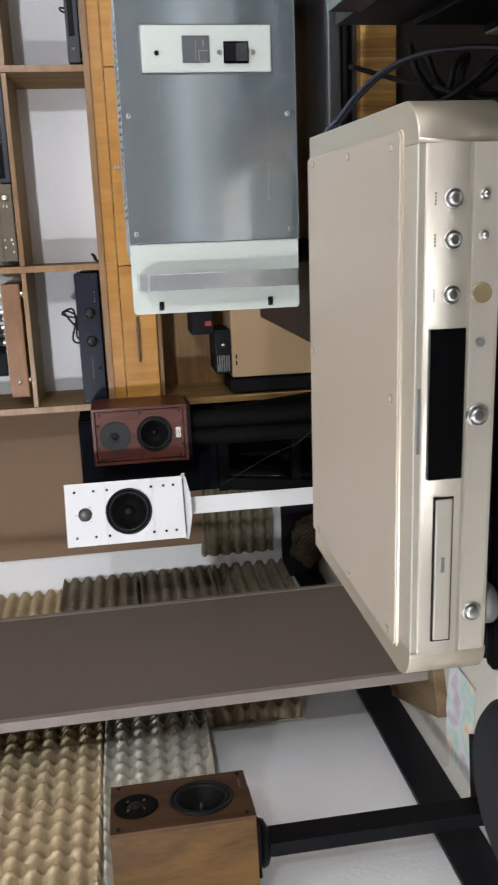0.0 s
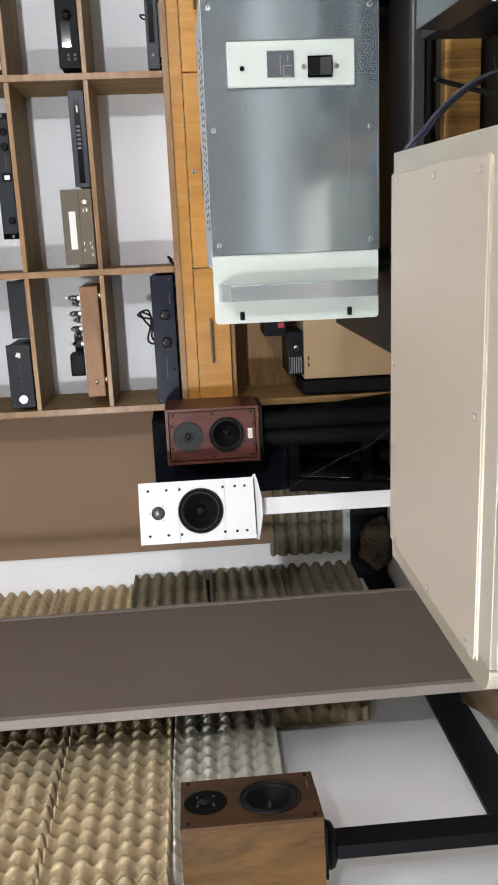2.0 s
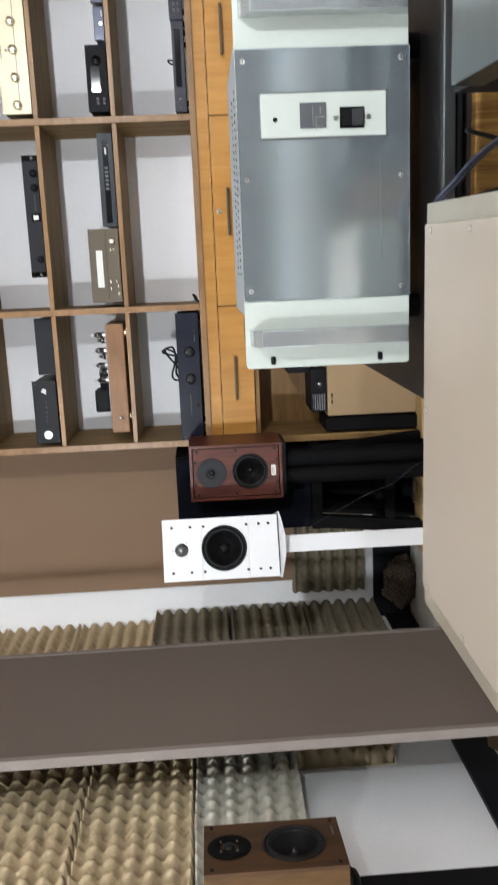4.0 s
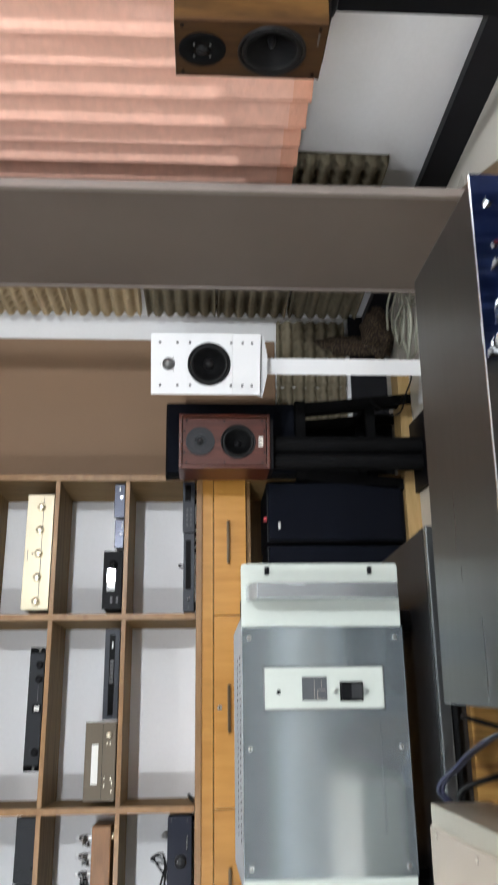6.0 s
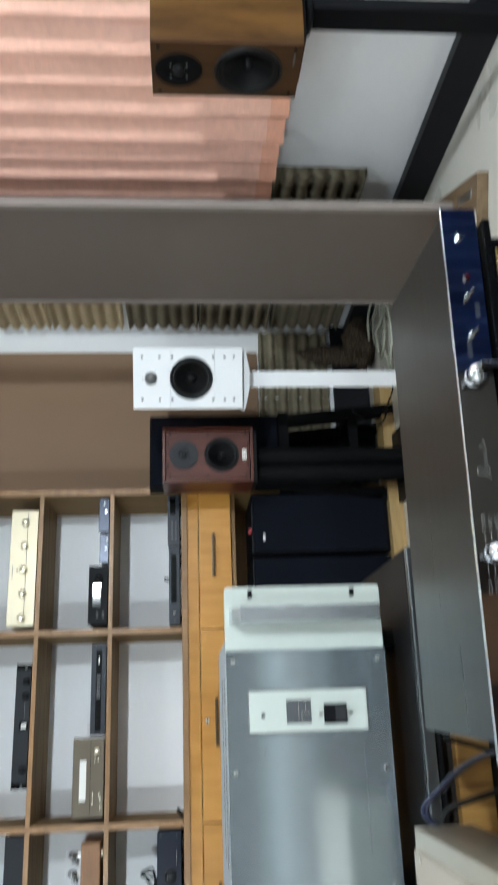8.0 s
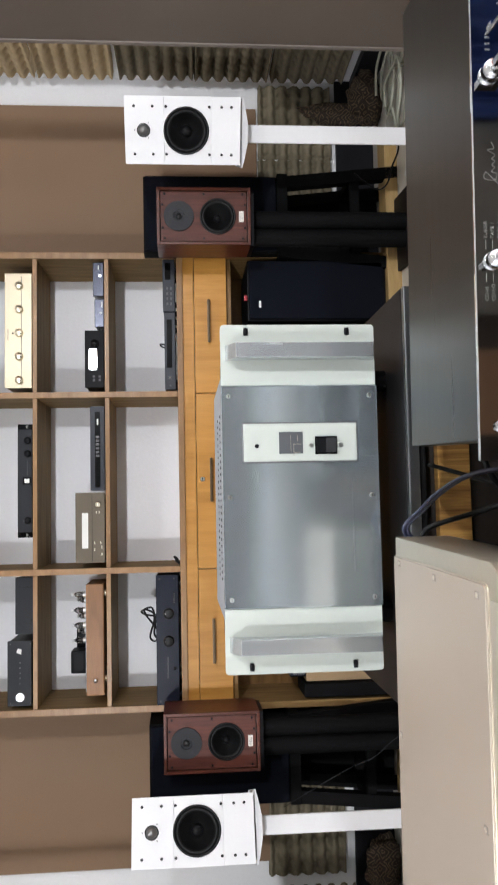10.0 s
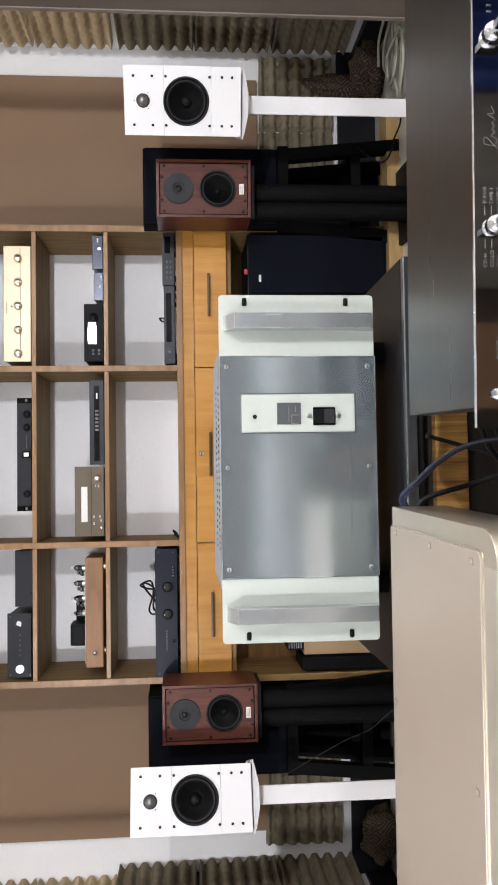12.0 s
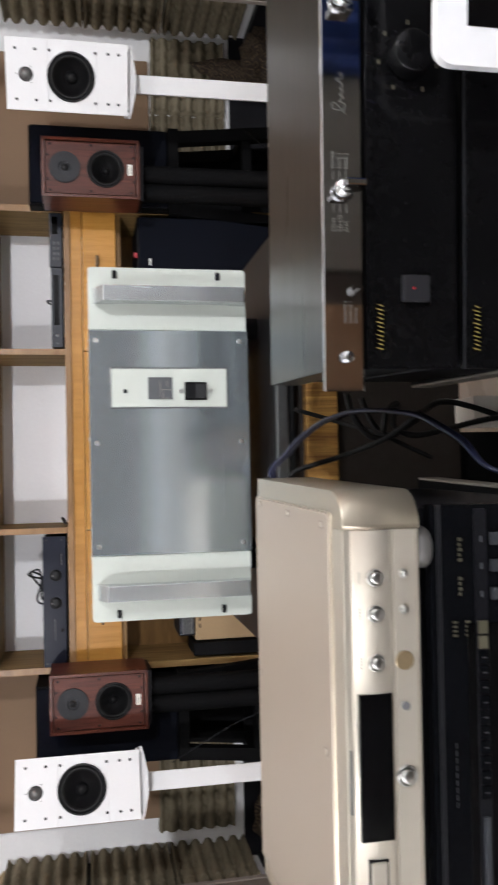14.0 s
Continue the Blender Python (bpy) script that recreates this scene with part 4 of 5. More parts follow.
# tall panel loudspeakers near the side walls
for x, y0, y1, tl, sgn in ((-1.245, 1.87, 2.455, -0.3, 1), (1.385, 1.897, 2.44, 0, -1)):
    s = thing("panel_loudspeaker", "tall thin panel loudspeaker in taupe cloth on a board", "panel loudspeaker", (x, (y0 + y1) / 2, 0.031), 0, "panel loudspeakers")
    s.matrix_basis = pose(x, (y0 + y1) / 2, 0.031, 0, tl, 0)
    k = (y1 - y0) / 2
    part("cloth", box(-0.010, 0.010, -k + 0.018, k - 0.018, 0.02, 1.98, 0.002), PANELCLOTH, s)
    for a in ((-0.013, 0.013, -k, -k + 0.018, 0.0, 2.0), (-0.013, 0.013, k - 0.018, k, 0.0, 2.0), (-0.013, 0.013, -k + 0.018, k - 0.018, 0.0, 0.02), (-0.013, 0.013, -k + 0.018, k - 0.018, 1.98, 2.0)):
        part("frame_strip", box(*a, bevel=0.002), PANELFRAME, s)
    bx, by = (1.364, 2.02) if sgn < 0 else (-1.33, 2.11)
    b = thing("wooden_board", "brown wooden board under a panel loudspeaker", "board", (bx, by, 0.0), sgn * 22, "boards on the floor")
    part("plank", box(-0.11, 0.11, -0.29, 0.09 if sgn > 0 else 0.27, 0.0, 0.03, 0.002), FOOTWOOD, b)
    if sgn < 0:
        part("plate", box(-sgn * 0.075, -sgn * 0.055, -0.25, -0.15, 0.0295, 0.0325, 0.001), STEEL, b)

# ---- power amplifier on its stand ----
st = thing("amplifier_stand", "black topped low stand with metal front edge and wooden rail", "equipment stand", (0, 0, 0))
part("top", box(-0.30, 0.284, 1.112, 1.64, 0.442, 0.470, 0.003), STANDTOP, st)
part("edge_strip", box(-0.30, 0.284, 1.1, 1.1115, 0.454, 0.4695, 0.002), STRIPMETAL, st, "satin grey metal edge strip")
part("rail", box(-0.27, 0.255, 1.125, 1.145, 0.376, 0.422, 0.002), STANDWOOD, st, "striped yellow-brown wooden rail")
part("shelf", box(-0.27, 0.005, 1.15, 1.6, 0.12, 0.14, 0.002), BLACKMATT, st)
part("front_board", box(-0.27, 0.255, 1.13, 1.145, 0.19, 0.3755, 0.002), DARKBOARD, st, "dark grey lower front board")
part("low_board", box(-0.27, 0.008, 1.135, 1.145, 0.0, 0.188, 0.002), BLACKMATT, st)
part("inner_board", box(-0.27, 0.255, 1.14, 1.15, 0.4225, 0.4415), DARKBOARD, st)
for x in (-0.285, 0.255):
    for y in (1.13, 1.59):
        part("leg", box(x, x + 0.028, y, y + 0.028, 0.0, 0.442, 0.002), BLACKMATT, st)

amp = thing("power_amplifier", "large silver power amplifier with cream ends and handles", "power amplifier", (0, 1.15, 0.4705))
part("case", box(-0.173, 0.173, 0.006, 0.29, 0.03, 0.2465, 0.002), AMPLID, amp)
for s in (-1, 1):
    for i in range(8):
        part("heatsink_fin", box(s * 0.1732, s * 0.226, 0.014 + i * 0.036, 0.020 + i * 0.036, 0.04, 0.236), BLACK, amp)
bm = box(-0.152, 0.154, -0.004, 0.006, 0.029, 0.2478, 0.0006)
brush = bm.loops.layers.uv.new("brush")
for f in bm.faces:
    for lp in f.loops:
        lp[brush].uv = (lp.vert.co.x + 0.3 * lp.vert.co.y, lp.vert.co.z + 0.3 * lp.vert.co.y)
part("front_panel", bm, BRUSHED, amp, "brushed aluminium centre panel")
for s in (-1, 1):
    x0, x1 = (0.155, 0.241) if s > 0 else (-0.241, -0.153)
    bm = box(x0, x1, -0.001, 0.005, 0.030, 0.2478)
    corners = [q for q in bm.edges if abs(q.verts[0].co.y - q.verts[1].co.y) > 0.004 and abs(q.verts[0].co.x) > 0.23]
    bmesh.ops.bevel(bm, geom=corners, offset=0.005, segments=4, profile=0.5, affect="EDGES")
    e = part("end_plate", bm, CREAM, amp, "cream enamelled rack plate with slots")
    for z in (0.069, 0.212):
        part("slot", box(s * 0.2255, s * 0.2370, -0.0022, 0.001, z - 0.0033, z + 0.0033, 0.0031), BLACK, e)
    # bar handle with slanted ends and a low finger gap behind it
    bar = [(-0.001, 0.0305), (-0.031, 0.0375), (-0.031, 0.228), (-0.001, 0.2415), (-0.001, 0.214), (-0.007, 0.204), (-0.007, 0.060), (-0.001, 0.050)]
    bm = prism(bar, s * 0.1900, s * 0.2108, "x")
    bmesh.ops.bevel(bm, geom=[q for q in bm.edges if abs(q.verts[0].co.y + 0.031) < 1e-4 and abs(q.verts[1].co.y + 0.031) < 1e-4], offset=0.0007, segments=2, profile=0.5, affect="EDGES")
    part("handle", bm, GRIP, e, "aluminium bar handle with slanted ends")
m = part("switch_plate", box(0.0485, 0.1010, -0.0085, -0.0035, 0.060, 0.218, 0.002), CREAM, amp, "cream plate with socket label and rocker switch")
# grey rim coloured in as the shadow line round the plate
part("plate_shadow_gap", box(0.0465, 0.1030, -0.0052, -0.0038, 0.058, 0.2200, 0.001), GREYMARK, m)
part("label_plate", box(0.059, 0.089, -0.0098, -0.008, 0.136, 0.169), LABELGREY, m, "dark grey engraved label")
for a, b2, c, d in ((0.056, 0.072, 0.1485, 0.1492), (0.0715, 0.0722, 0.138, 0.1492), (0.076, 0.084, 0.143, 0.1437), (0.062, 0.084, 0.1525, 0.1531), (0.060, 0.0607, 0.140, 0.1485)):
    part("engraved_line", box(a, b2, -0.0104, -0.0096, c, d), SHELFEDGE, m)
sw = part("switch_frame", box(0.0575, 0.0825, -0.0105, -0.008, 0.088, 0.119, 0.001), BLACKGLOSS, m)
part("rocker", prism([(-0.0105, 0.090), (-0.0105, 0.117), (-0.0135, 0.117), (-0.0110, 0.1035), (-0.0155, 0.090)], 0.060, 0.080, "x"), BASKET, sw, "two-part black rocker")
part("hole", rod((0.070, -0.0085, 0.2), 0.003, 0.002, seg=12), BLACK, m)
for z in (0.124, 0.083):
    part("screw", rod((0.070, -0.009, z), 0.003, 0.002, seg=12), STEEL, m)
for x in (0.140, 0.0, -0.140):
    for z in (0.238, 0.040):
        sc = part("screw", lathe((x, -0.004, z), [(0.0032, 0), (0.0032, 0.001), (0.0024, 0.0016), (0.0, 0.0012)], 14), STEEL, amp)
        part("slot", box(x - 0.002, x + 0.002, -0.0063, -0.0055, z - 0.0004, z + 0.0004), BLACK, sc)
for i in range(22):
    part("engraved_letter", box(0.027 - i * 0.0062, 0.0305 - i * 0.0062, -0.0046, -0.0038, 0.0664, 0.0672), GREYMARK, amp)
part("engraved_letter", box(0.019, 0.034, -0.0046, -0.0038, 0.1985, 0.1990), GREYMARK, amp)
for i in range(26):
    for k in range(2):
        part("vent_hole", rod((0.12 - i * 0.0095, 0.075 + k * 0.075, 0.2468), 0.0021, 0.0012, "z", 8), BLACK, amp)
for x in (-0.17, 0.17):
    for y in (0.02, 0.18):
        part("foot", rod((x, y + 0.05, 0.015), 0.016, 0.03, "z", 20), BLACKMATT, amp)

# ---- champagne disc player and the receiver under it ----
cd = thing("disc_player", "champagne-coloured disc player with round metal buttons", "disc player", (-0.276, 0.628, 0.460), -1.0)
CW = 0.227


def cap_outline(s, inner):
    out = CW - 0.010 if s > 0 else CW + 0.003
    pts = [(s * inner, 0.002)]
    for i in range(13):
        a = radians(90 * i / 12)
        pts.append((s * (inner + (out - inner) * math.sin(a)), 0.032 - 0.030 * math.cos(a)))
    pts += [(s * (out + 0.003), 0.325), (s * inner, 0.325)]
    return pts if s > 0 else list(reversed(pts))


def rounded_cap(s):
    bm = prism(cap_outline(s, CW - (0.040 if s > 0 else 0.027)), 0.006, 0.0695, "z")
    bmesh.ops.recalc_face_normals(bm, faces=bm.faces)
    top = [e for e in bm.edges if all(v.co.z > 0.069 for v in e.verts) and max(abs(v.co.x) for v in e.verts) > CW - 0.039]
    bmesh.ops.bevel(bm, geom=top, offset=0.0009, segments=2, profile=0.5, affect="EDGES")
    for f in bm.faces:
        f.smooth = abs(f.normal.z) < 0.5 and max(abs(v.co.x) for v in f.verts) > CW - 0.039 and min(v.co.y for v in f.verts) < 0.05
    return bm


for s in (-1, 1):
    part("side_cap", rounded_cap(s), CHAMPCAP, cd, "rounded matt champagne end cap")
def lid_sheet(x0, x1, y0, y1, z0, z1, r, soft):
    bm = box(x0, x1, y0, y1, z0, z1)
    bmesh.ops.bevel(bm, geom=[e for e in bm.edges if abs(e.verts[0].co.z - e.verts[1].co.z) > 0.5 * (z1 - z0) and e.verts[0].co.y < y0 + 0.001], offset=r, segments=5, profile=0.5, affect="EDGES")
    bmesh.ops.bevel(bm, geom=[e for e in bm.edges if all(v.co.z > z1 - 1e-5 for v in e.verts) and len(e.link_faces) == 2 and e.calc_face_angle(0) > 1], offset=soft, segments=2, profile=0.5, affect="EDGES")
    return bm


part("lid", lid_sheet(-CW + 0.017, CW - 0.029, 0.033, 0.324, 0.0700, 0.0722, 0.007, 0.0009), CHAMPTOP, cd, "flat champagne metal lid with recessed screws")
part("lid_rim", lid_sheet(-CW + 0.0155, CW - 0.0275, 0.0312, 0.3242, 0.0694, 0.0704, 0.008, 0.0005), CHAMPCAP, cd)
part("chassis", box(-CW + 0.0272, CW - 0.0402, 0.03, 0.325, 0.006, 0.0695), CHAMPCAP, cd)
# front: a sharp upper edge, a thin fillet strip, a bulged upper band and a flat lower band
FACE = [(0.0298, 0.0695), (0.0030, 0.0695), (0.0022, 0.0688), (0.0024, 0.0640)]
FACE += [(0.0024 - 0.0062 * math.sin(math.pi * (0.06 + 0.74 * i / 14)), 0.0632 - 0.0322 * i / 14) for i in range(15)]
FACE += [(0.0004, 0.0304), (0.0004, 0.0296), (-0.0008, 0.0288), (-0.0012, 0.0110), (0.0002, 0.0080), (0.0298, 0.0080)]
bm = prism(FACE, -CW + 0.0274, CW - 0.0404, "x")
for f in bm.faces:
    f.normal_update()
    f.smooth = len(f.verts) == 4 and 0.0312 < min(v.co.z for v in f.verts) and max(v.co.z for v in f.verts) < 0.0634
part("front_panel", bm, CHAMPAGNE, cd, "curved champagne front panel")
part("display", box(-0.0535, 0.060, -0.0045, 0.004, 0.0335, 0.0605, 0.001), DISPLAY, cd, "dark display window")
tr = part("tray", box(-0.186, -0.069, -0.0058, 0.004, 0.0405, 0.0535, 0.0012), CHAMPAGNE, cd, "closed disc tray")
part("tray_gap", box(-0.1875, -0.0675, -0.0042, 0.003, 0.0392, 0.0548), BLACK, tr)
part("badge", box(-0.128, -0.116, -0.0064, -0.0057, 0.046, 0.0485), PRINT, tr)
for x, z, r, y in ((0.150, 0.0455, 0.0046, -0.0030), (0.122, 0.0455, 0.0046, -0.0030), (0.084, 0.0455, 0.0046, -0.0030), (-0.006, 0.0215, 0.0056, -0.0008),
                   (-0.166, 0.0205, 0.0052, -0.0008), (0.152, 0.0215, 0.0024, -0.0008), (0.124, 0.0215, 0.0024, -0.0008)):
    k = part("button", lathe((x, y, z), [(r * 1.06, 0), (r * 1.04, 0.002), (r, 0.0025), (r, 0.0040), (r * 0.86, 0.0047), (r * 0.5, 0.0050), (0, 0.0051)], 28), STEEL, cd, "round polished button", True)
    part("ring", lathe((x, y, z), [(r * 1.55, -0.0005), (r * 1.50, 0.0016), (r * 1.33, 0.0024), (r * 1.14, 0.0010)], 28), STEEL, k, "", True)
part("badge", lathe((0.084, -0.0008, 0.0215), [(0.0075, 0), (0.0075, 0.0010), (0.0069, 0.0013), (0, 0.0013)], 32), OCHREDISC, cd, "round gold emblem")
part("sensor", rod((0.0485, -0.0012, 0.0215), 0.0034, 0.003, seg=18), GREYMARK, cd)
for x in (0.150, 0.122, 0.084):
    for k in range(4):
        part("marking", box(x - 0.0045 + k * 0.0024, x - 0.0030 + k * 0.0024, -0.0016, 0.0006, 0.0572, 0.0580), PRINT, cd)
part("marking", box(-0.034, 0.016, 0.0018, 0.0030, 0.0648, 0.0672), PRINT, cd)
for x, y in ((0.188, 0.052), (0.190, 0.17), (0.192, 0.30), (-0.202, 0.052), (-0.204, 0.17), (-0.204, 0.30), (0.0, 0.048), (0.0, 0.312)):
    part("screw_recess", box(x - 0.0032, x + 0.0032, y - 0.0048, y + 0.0048, 0.0718, 0.0725, 0.0004), SHELFEDGE, cd)
    part("screw", rod((x, y, 0.0726), 0.0024, 0.001, "z", 10), CHAMPAGNE, cd)
for x in (-0.17, 0.17):
    for y in (0.019, 0.28):
        part("foot", lathe((x, y, -0.006), [(0.015, 0), (0.017, 0.003), (0.017, 0.010), (0.014, 0.013)], 28, "z"), RACKGREY, cd, "round grey foot", True)

rc = thing("receiver", "black receiver with many small keys under a disc player", "receiver", (-0.29, 0.643, 0.286), -1.0)
part("case", box(-0.215, 0.215, 0.014, 0.36, 0.012, 0.1675, 0.003), BLACK, rc)
part("front_panel", box(-0.218, 0.218, 0.0, 0.014, 0.010, 0.166, 0.003), RECEIVERBLACK, rc)
for z in (0.1568, 0.1594):
    part("trim_line", box(-0.218, 0.218, -0.0015, 0.001, z, z + 0.0011), DARKKEY, rc, "thin dark grey trim line")
part("display", box(-0.12, 0.12, -0.001, 0.001, 0.10, 0.135), DISPLAY, rc)
part("key_strip", box(-0.214, 0.214, -0.0012, 0.0005, 0.1165, 0.1275, 0.0008), BLACK, rc)
for i in range(12):
    part("key", box(0.112 - i * 0.0122, 0.1225 - i * 0.0122, -0.0035, -0.001, 0.118, 0.126, 0.0008), EMBLEMKEY if i < 2 else RECEIVERBLACK, rc)
    if i > 1:
        part("marking", box(0.1165 - i * 0.0122, 0.1175 - i * 0.0122, -0.0037, -0.0034, 0.1195, 0.1235), DIMPRINT, rc)
part("control_bar", box(-0.21, -0.037, -0.004, -0.001, 0.1195, 0.1245, 0.001), KEYGREY, rc)
for x in (0.189, 0.167, 0.144):
    part("key", box(x - 0.005, x + 0.005, -0.003, 0.0005, 0.104, 0.1135, 0.0008), KEYGREY, rc)
    part("marking", box(x - 0.0025, x + 0.0025, -0.0014, -0.001, 0.1205, 0.1228), LABELGREY, rc)
for x0, n2 in ((0.188, 5), (0.156, 4)):
    for k in range(n2):
        part("marking", box(x0 - k * 0.0042, x0 + 0.0026 - k * 0.0042, -0.0008, 0.0005, 0.1382 + 0.0012 * (k % 2), 0.1415), EMBLEMKEY, rc)
for z in (0.1325, 0.1435):
    for k in range(4):
        part("marking", box(0.121 - k * 0.0036, 0.1228 - k * 0.0036, -0.0008, 0.0005, z, z + 0.0036), EMBLEMKEY, rc)
for k in range(9):
    part("marking", box(0.02 - k * 0.006, 0.024 - k * 0.006, -0.0012, 0.0005, 0.1462, 0.1468), DIMPRINT, rc)
for x in (-0.17, 0.17):
    for y in (0.05, 0.3):
        part("foot", rod((x, y, 0.006), 0.02, 0.012, "z", 18), RUBBER, rc)


def rack(x0, x1, y0, y1, levels, label):
    r = thing("equipment_rack", label, "equipment rack", ((x0 + x1) / 2, (y0 + y1) / 2, 0), -2.0, "equipment racks")
    w, d = (x1 - x0) / 2, (y1 - y0) / 2
    for z in levels:
        sh = part("shelf", box(-w, w, -d, d, z - 0.018, z, 0.002), BLACKMATT, r)
        part("edge_strip", box(-w, w, -d - 0.004, -d + 0.0, z - 0.016, z - 0.002, 0.001), BLACK, sh)
        for sx in (-1, 1):
            part("side_edge", box(sx * w, sx * (w + 0.003), -d + 0.005, d, z - 0.028, z - 0.001, 0.001), SHELFEDGE, sh, "pale worn shelf edge")
    for sx in (-1, 1):
        for sy in (-1, 1):
            part("post", box(sx * (w - 0.05) - 0.012, sx * (w - 0.05) + 0.012, sy * (d - 0.06) - 0.012, sy * (d - 0.06) + 0.012, 0.0, levels[-1] - 0.0185, 0.002), RACKGREY, r, "dark grey steel post")


rack(-0.53, -0.066, 0.64, 1.07, (0.06, 0.286), "black equipment rack carrying a receiver and a disc player")
rack(0.055, 0.58, 0.54, 1.0, (0.06, 0.314), "black equipment rack carrying stacked black amplifiers")

# ---- chrome preamplifier on two black amplifiers ----
pre = thing("preamplifier", "chrome-fronted preamplifier with lever knobs and graphite lid", "preamplifier", (0.271, 0.653, 0.4957), -2.6)
part("lid", box(-0.2315, 0.2330, -0.0005, 0.202, 0.003, 0.034, 0.0012), SATINTOP, pre, "satin graphite metal lid")
part("front_panel", prism([(-0.001, 0.0005), (-0.0028, 0.0005), (-0.004, 0.0020), (-0.004, 0.0344), (-0.0032, 0.0355), (-0.001, 0.0355)], -0.248, 0.239, "x"), CHROME, pre, "mirror-polished chrome front")


def lever(x, z, parent, size=0.011):
    k = part("knob", lathe((x, -0.004, z), [(size, 0), (size, 0.008), (size * 0.8, 0.012), (0, 0.0125)], 24), CHROME, parent, "chrome lever knob", True)
    part("lever", box(x - size * 0.38, x + size * 0.38, -0.032, -0.011, z - size * 1.7, z + size * 0.5, 0.0012), CHROME, k)


knob((-0.220, -0.004, 0.0165), 0.0048, 0.008, CHROME, pre, "switch")
lever(-0.083, 0.019, pre, 0.0075)
lever(0.073, 0.0185, pre, 0.0085)
for x in (0.113, 0.151):
    k = part("toggle", rod((x, -0.006, 0.0165), 0.003, 0.006, seg=12), CHROME, pre)
    part("stick", rod((x, -0.013, 0.0155), 0.0016, 0.012, seg=8), CHROME, k)
k = part("toggle", rod((-0.165, -0.007, 0.009), 0.0042, 0.007, seg=14), CHROME, pre)
part("stick", rod((-0.165, -0.014, 0.008), 0.0018, 0.012, seg=8), CHROME, k)
part("pilot_ring", rod((0.168, -0.005, 0.0165), 0.0034, 0.003, seg=16), CHROME, pre)
part("pilot_lamp", rod((0.168, -0.0058, 0.0165), 0.0024, 0.003, seg=14), REDLAMP, pre, "dark red pilot lamp")
for x in (0.131, 0.136, 0.141):
    part("marking", box(x - 0.0008, x + 0.0008, -0.0044, -0.0038, 0.008, 0.0118), LABELGREY, pre)
    part("marking", box(x - 0.0395, x - 0.038, -0.0044, -0.0038, 0.019, 0.0228), LABELGREY, pre)
part("switch", rod((0.211, -0.006, 0.019), 0.004, 0.006, seg=12), CHROME, pre)
# script emblem as a plain curl
curl = [(0, 0), (9, 14), (4, 16), (3, 4), (8, 1), (10, 8), (13, 3), (15, 7), (18, 3), (20, 7), (23, 3), (27, 12), (28, 4), (33, 7)]
part("emblem", tube([(-0.02 + 0.00105 * u, -0.0042, 0.0145 + 0.0007 * v) for u, v in curl], 0.00022, 5, 5), PRINT, pre, "fine silver script emblem")
for i, (a, b2) in enumerate((("TUNER", "CD-H"), ("TAPE 1", "CD-LO"), ("TAPE 2", "AUX"))):
    z = 0.0245 - i * 0.0056
    lettering("lettering", a, 0.0046, PRINT, pre, (-0.0655, -0.0042, z), extrude=0.0)
    lettering("lettering", b2, 0.0046, PRINT, pre, (-0.117, -0.0042, z), extrude=0.0)
    part("pointer_line", box(-0.074, -0.067, -0.0044, -0.0038, z + 0.0014, z + 0.0017), PRINT, pre)
    part("pointer_line", box(-0.101, -0.094, -0.0044, -0.0038, z + 0.0014, z + 0.0017), PRINT, pre)
for i, a in enumerate(("MONITOR 2", "MONITOR 1", "SOURCE")):
    lettering("lettering", a, 0.0034, PRINT, pre, (-0.192, -0.0042, 0.0155 - i * 0.0045), extrude=0.0)
for x in (-0.2, 0.2):
    for y in (0.04, 0.18):
        part("foot", rod((x, y, 0.0012), 0.012, 0.0036, "z", 16), RUBBER, pre)


def black_amp(z0, h, y, label, full):
    a = thing("amplifier", label, "amplifier", (0.26, y, z0), -3.4, "black stacked amplifiers")
    part("case", box(-0.214, 0.214, 0.012, 0.33, 0.008, h - 0.003, 0.002), BLACK, a)
    part("front_panel", box(-0.218, 0.218, 0.0, 0.012, 0.006, h, 0.003), BLACKGLOSS, a)
    if full:
        part("top_bezel", box(-0.2185, 0.236, -0.0015, 0.0125, h - 0.006, h + 0.0008, 0.001), BLACKGLOSS, a)
    part("bevel_line", box(-0.218, 0.218, 0.0, 0.002, h - 0.0008, h + 0.0004), DARKKEY, a)
    for i in range(11):
        x = -0.202 + i * 0.0036
        part("emblem_bar", prism([(x - 0.0009, h - 0.0135), (x + 0.0001, h - 0.0135), (x + 0.0014, h - (0.0095 if i % 3 else 0.0080)), (x + 0.0004, h - (0.0095 if i % 3 else 0.0080))], -0.0008, 0.0005, "y"), EMBLEMGOLD, a)
    for i in range(9):
        x = 0.176 + i * 0.0036
        part("emblem_bar", box(x - 0.0013, x + 0.0013, -0.0008, 0.0005, h - 0.0108, h - (0.0088 if i % 3 else 0.0084)), EMBLEMGOLD, a)
    if full:
        kb = part("power_button", box(-0.163, -0.1405, -0.006, 0.0, 0.033, 0.057, 0.002), DARKKEY, a)
        part("lamp", rod((-0.152, -0.0068, 0.048), 0.0009, 0.002, seg=8), REDPLASTIC, kb)
        for x in (0.04, 0.125):
            knob((x, 0.0, 0.050), 0.018, 0.018, BLACKGLOSS, a)
            for i in range(7):
                ang = radians(-60 + i * 50)
                part("marking", box(x + 0.029 * math.sin(ang) - 0.0018, x + 0.029 * math.sin(ang) + 0.0018, -0.0008, 0.0005, 0.050 + 0.026 * math.cos(ang) - 0.0008, 0.050 + 0.026 * math.cos(ang) + 0.0008), EMBLEMKEY, a)
    for x in (-0.17, 0.17):
        for yy in (0.05, 0.28):
            part("foot", rod((x, yy, 0.004), 0.018, 0.008, "z", 16), RUBBER, a)


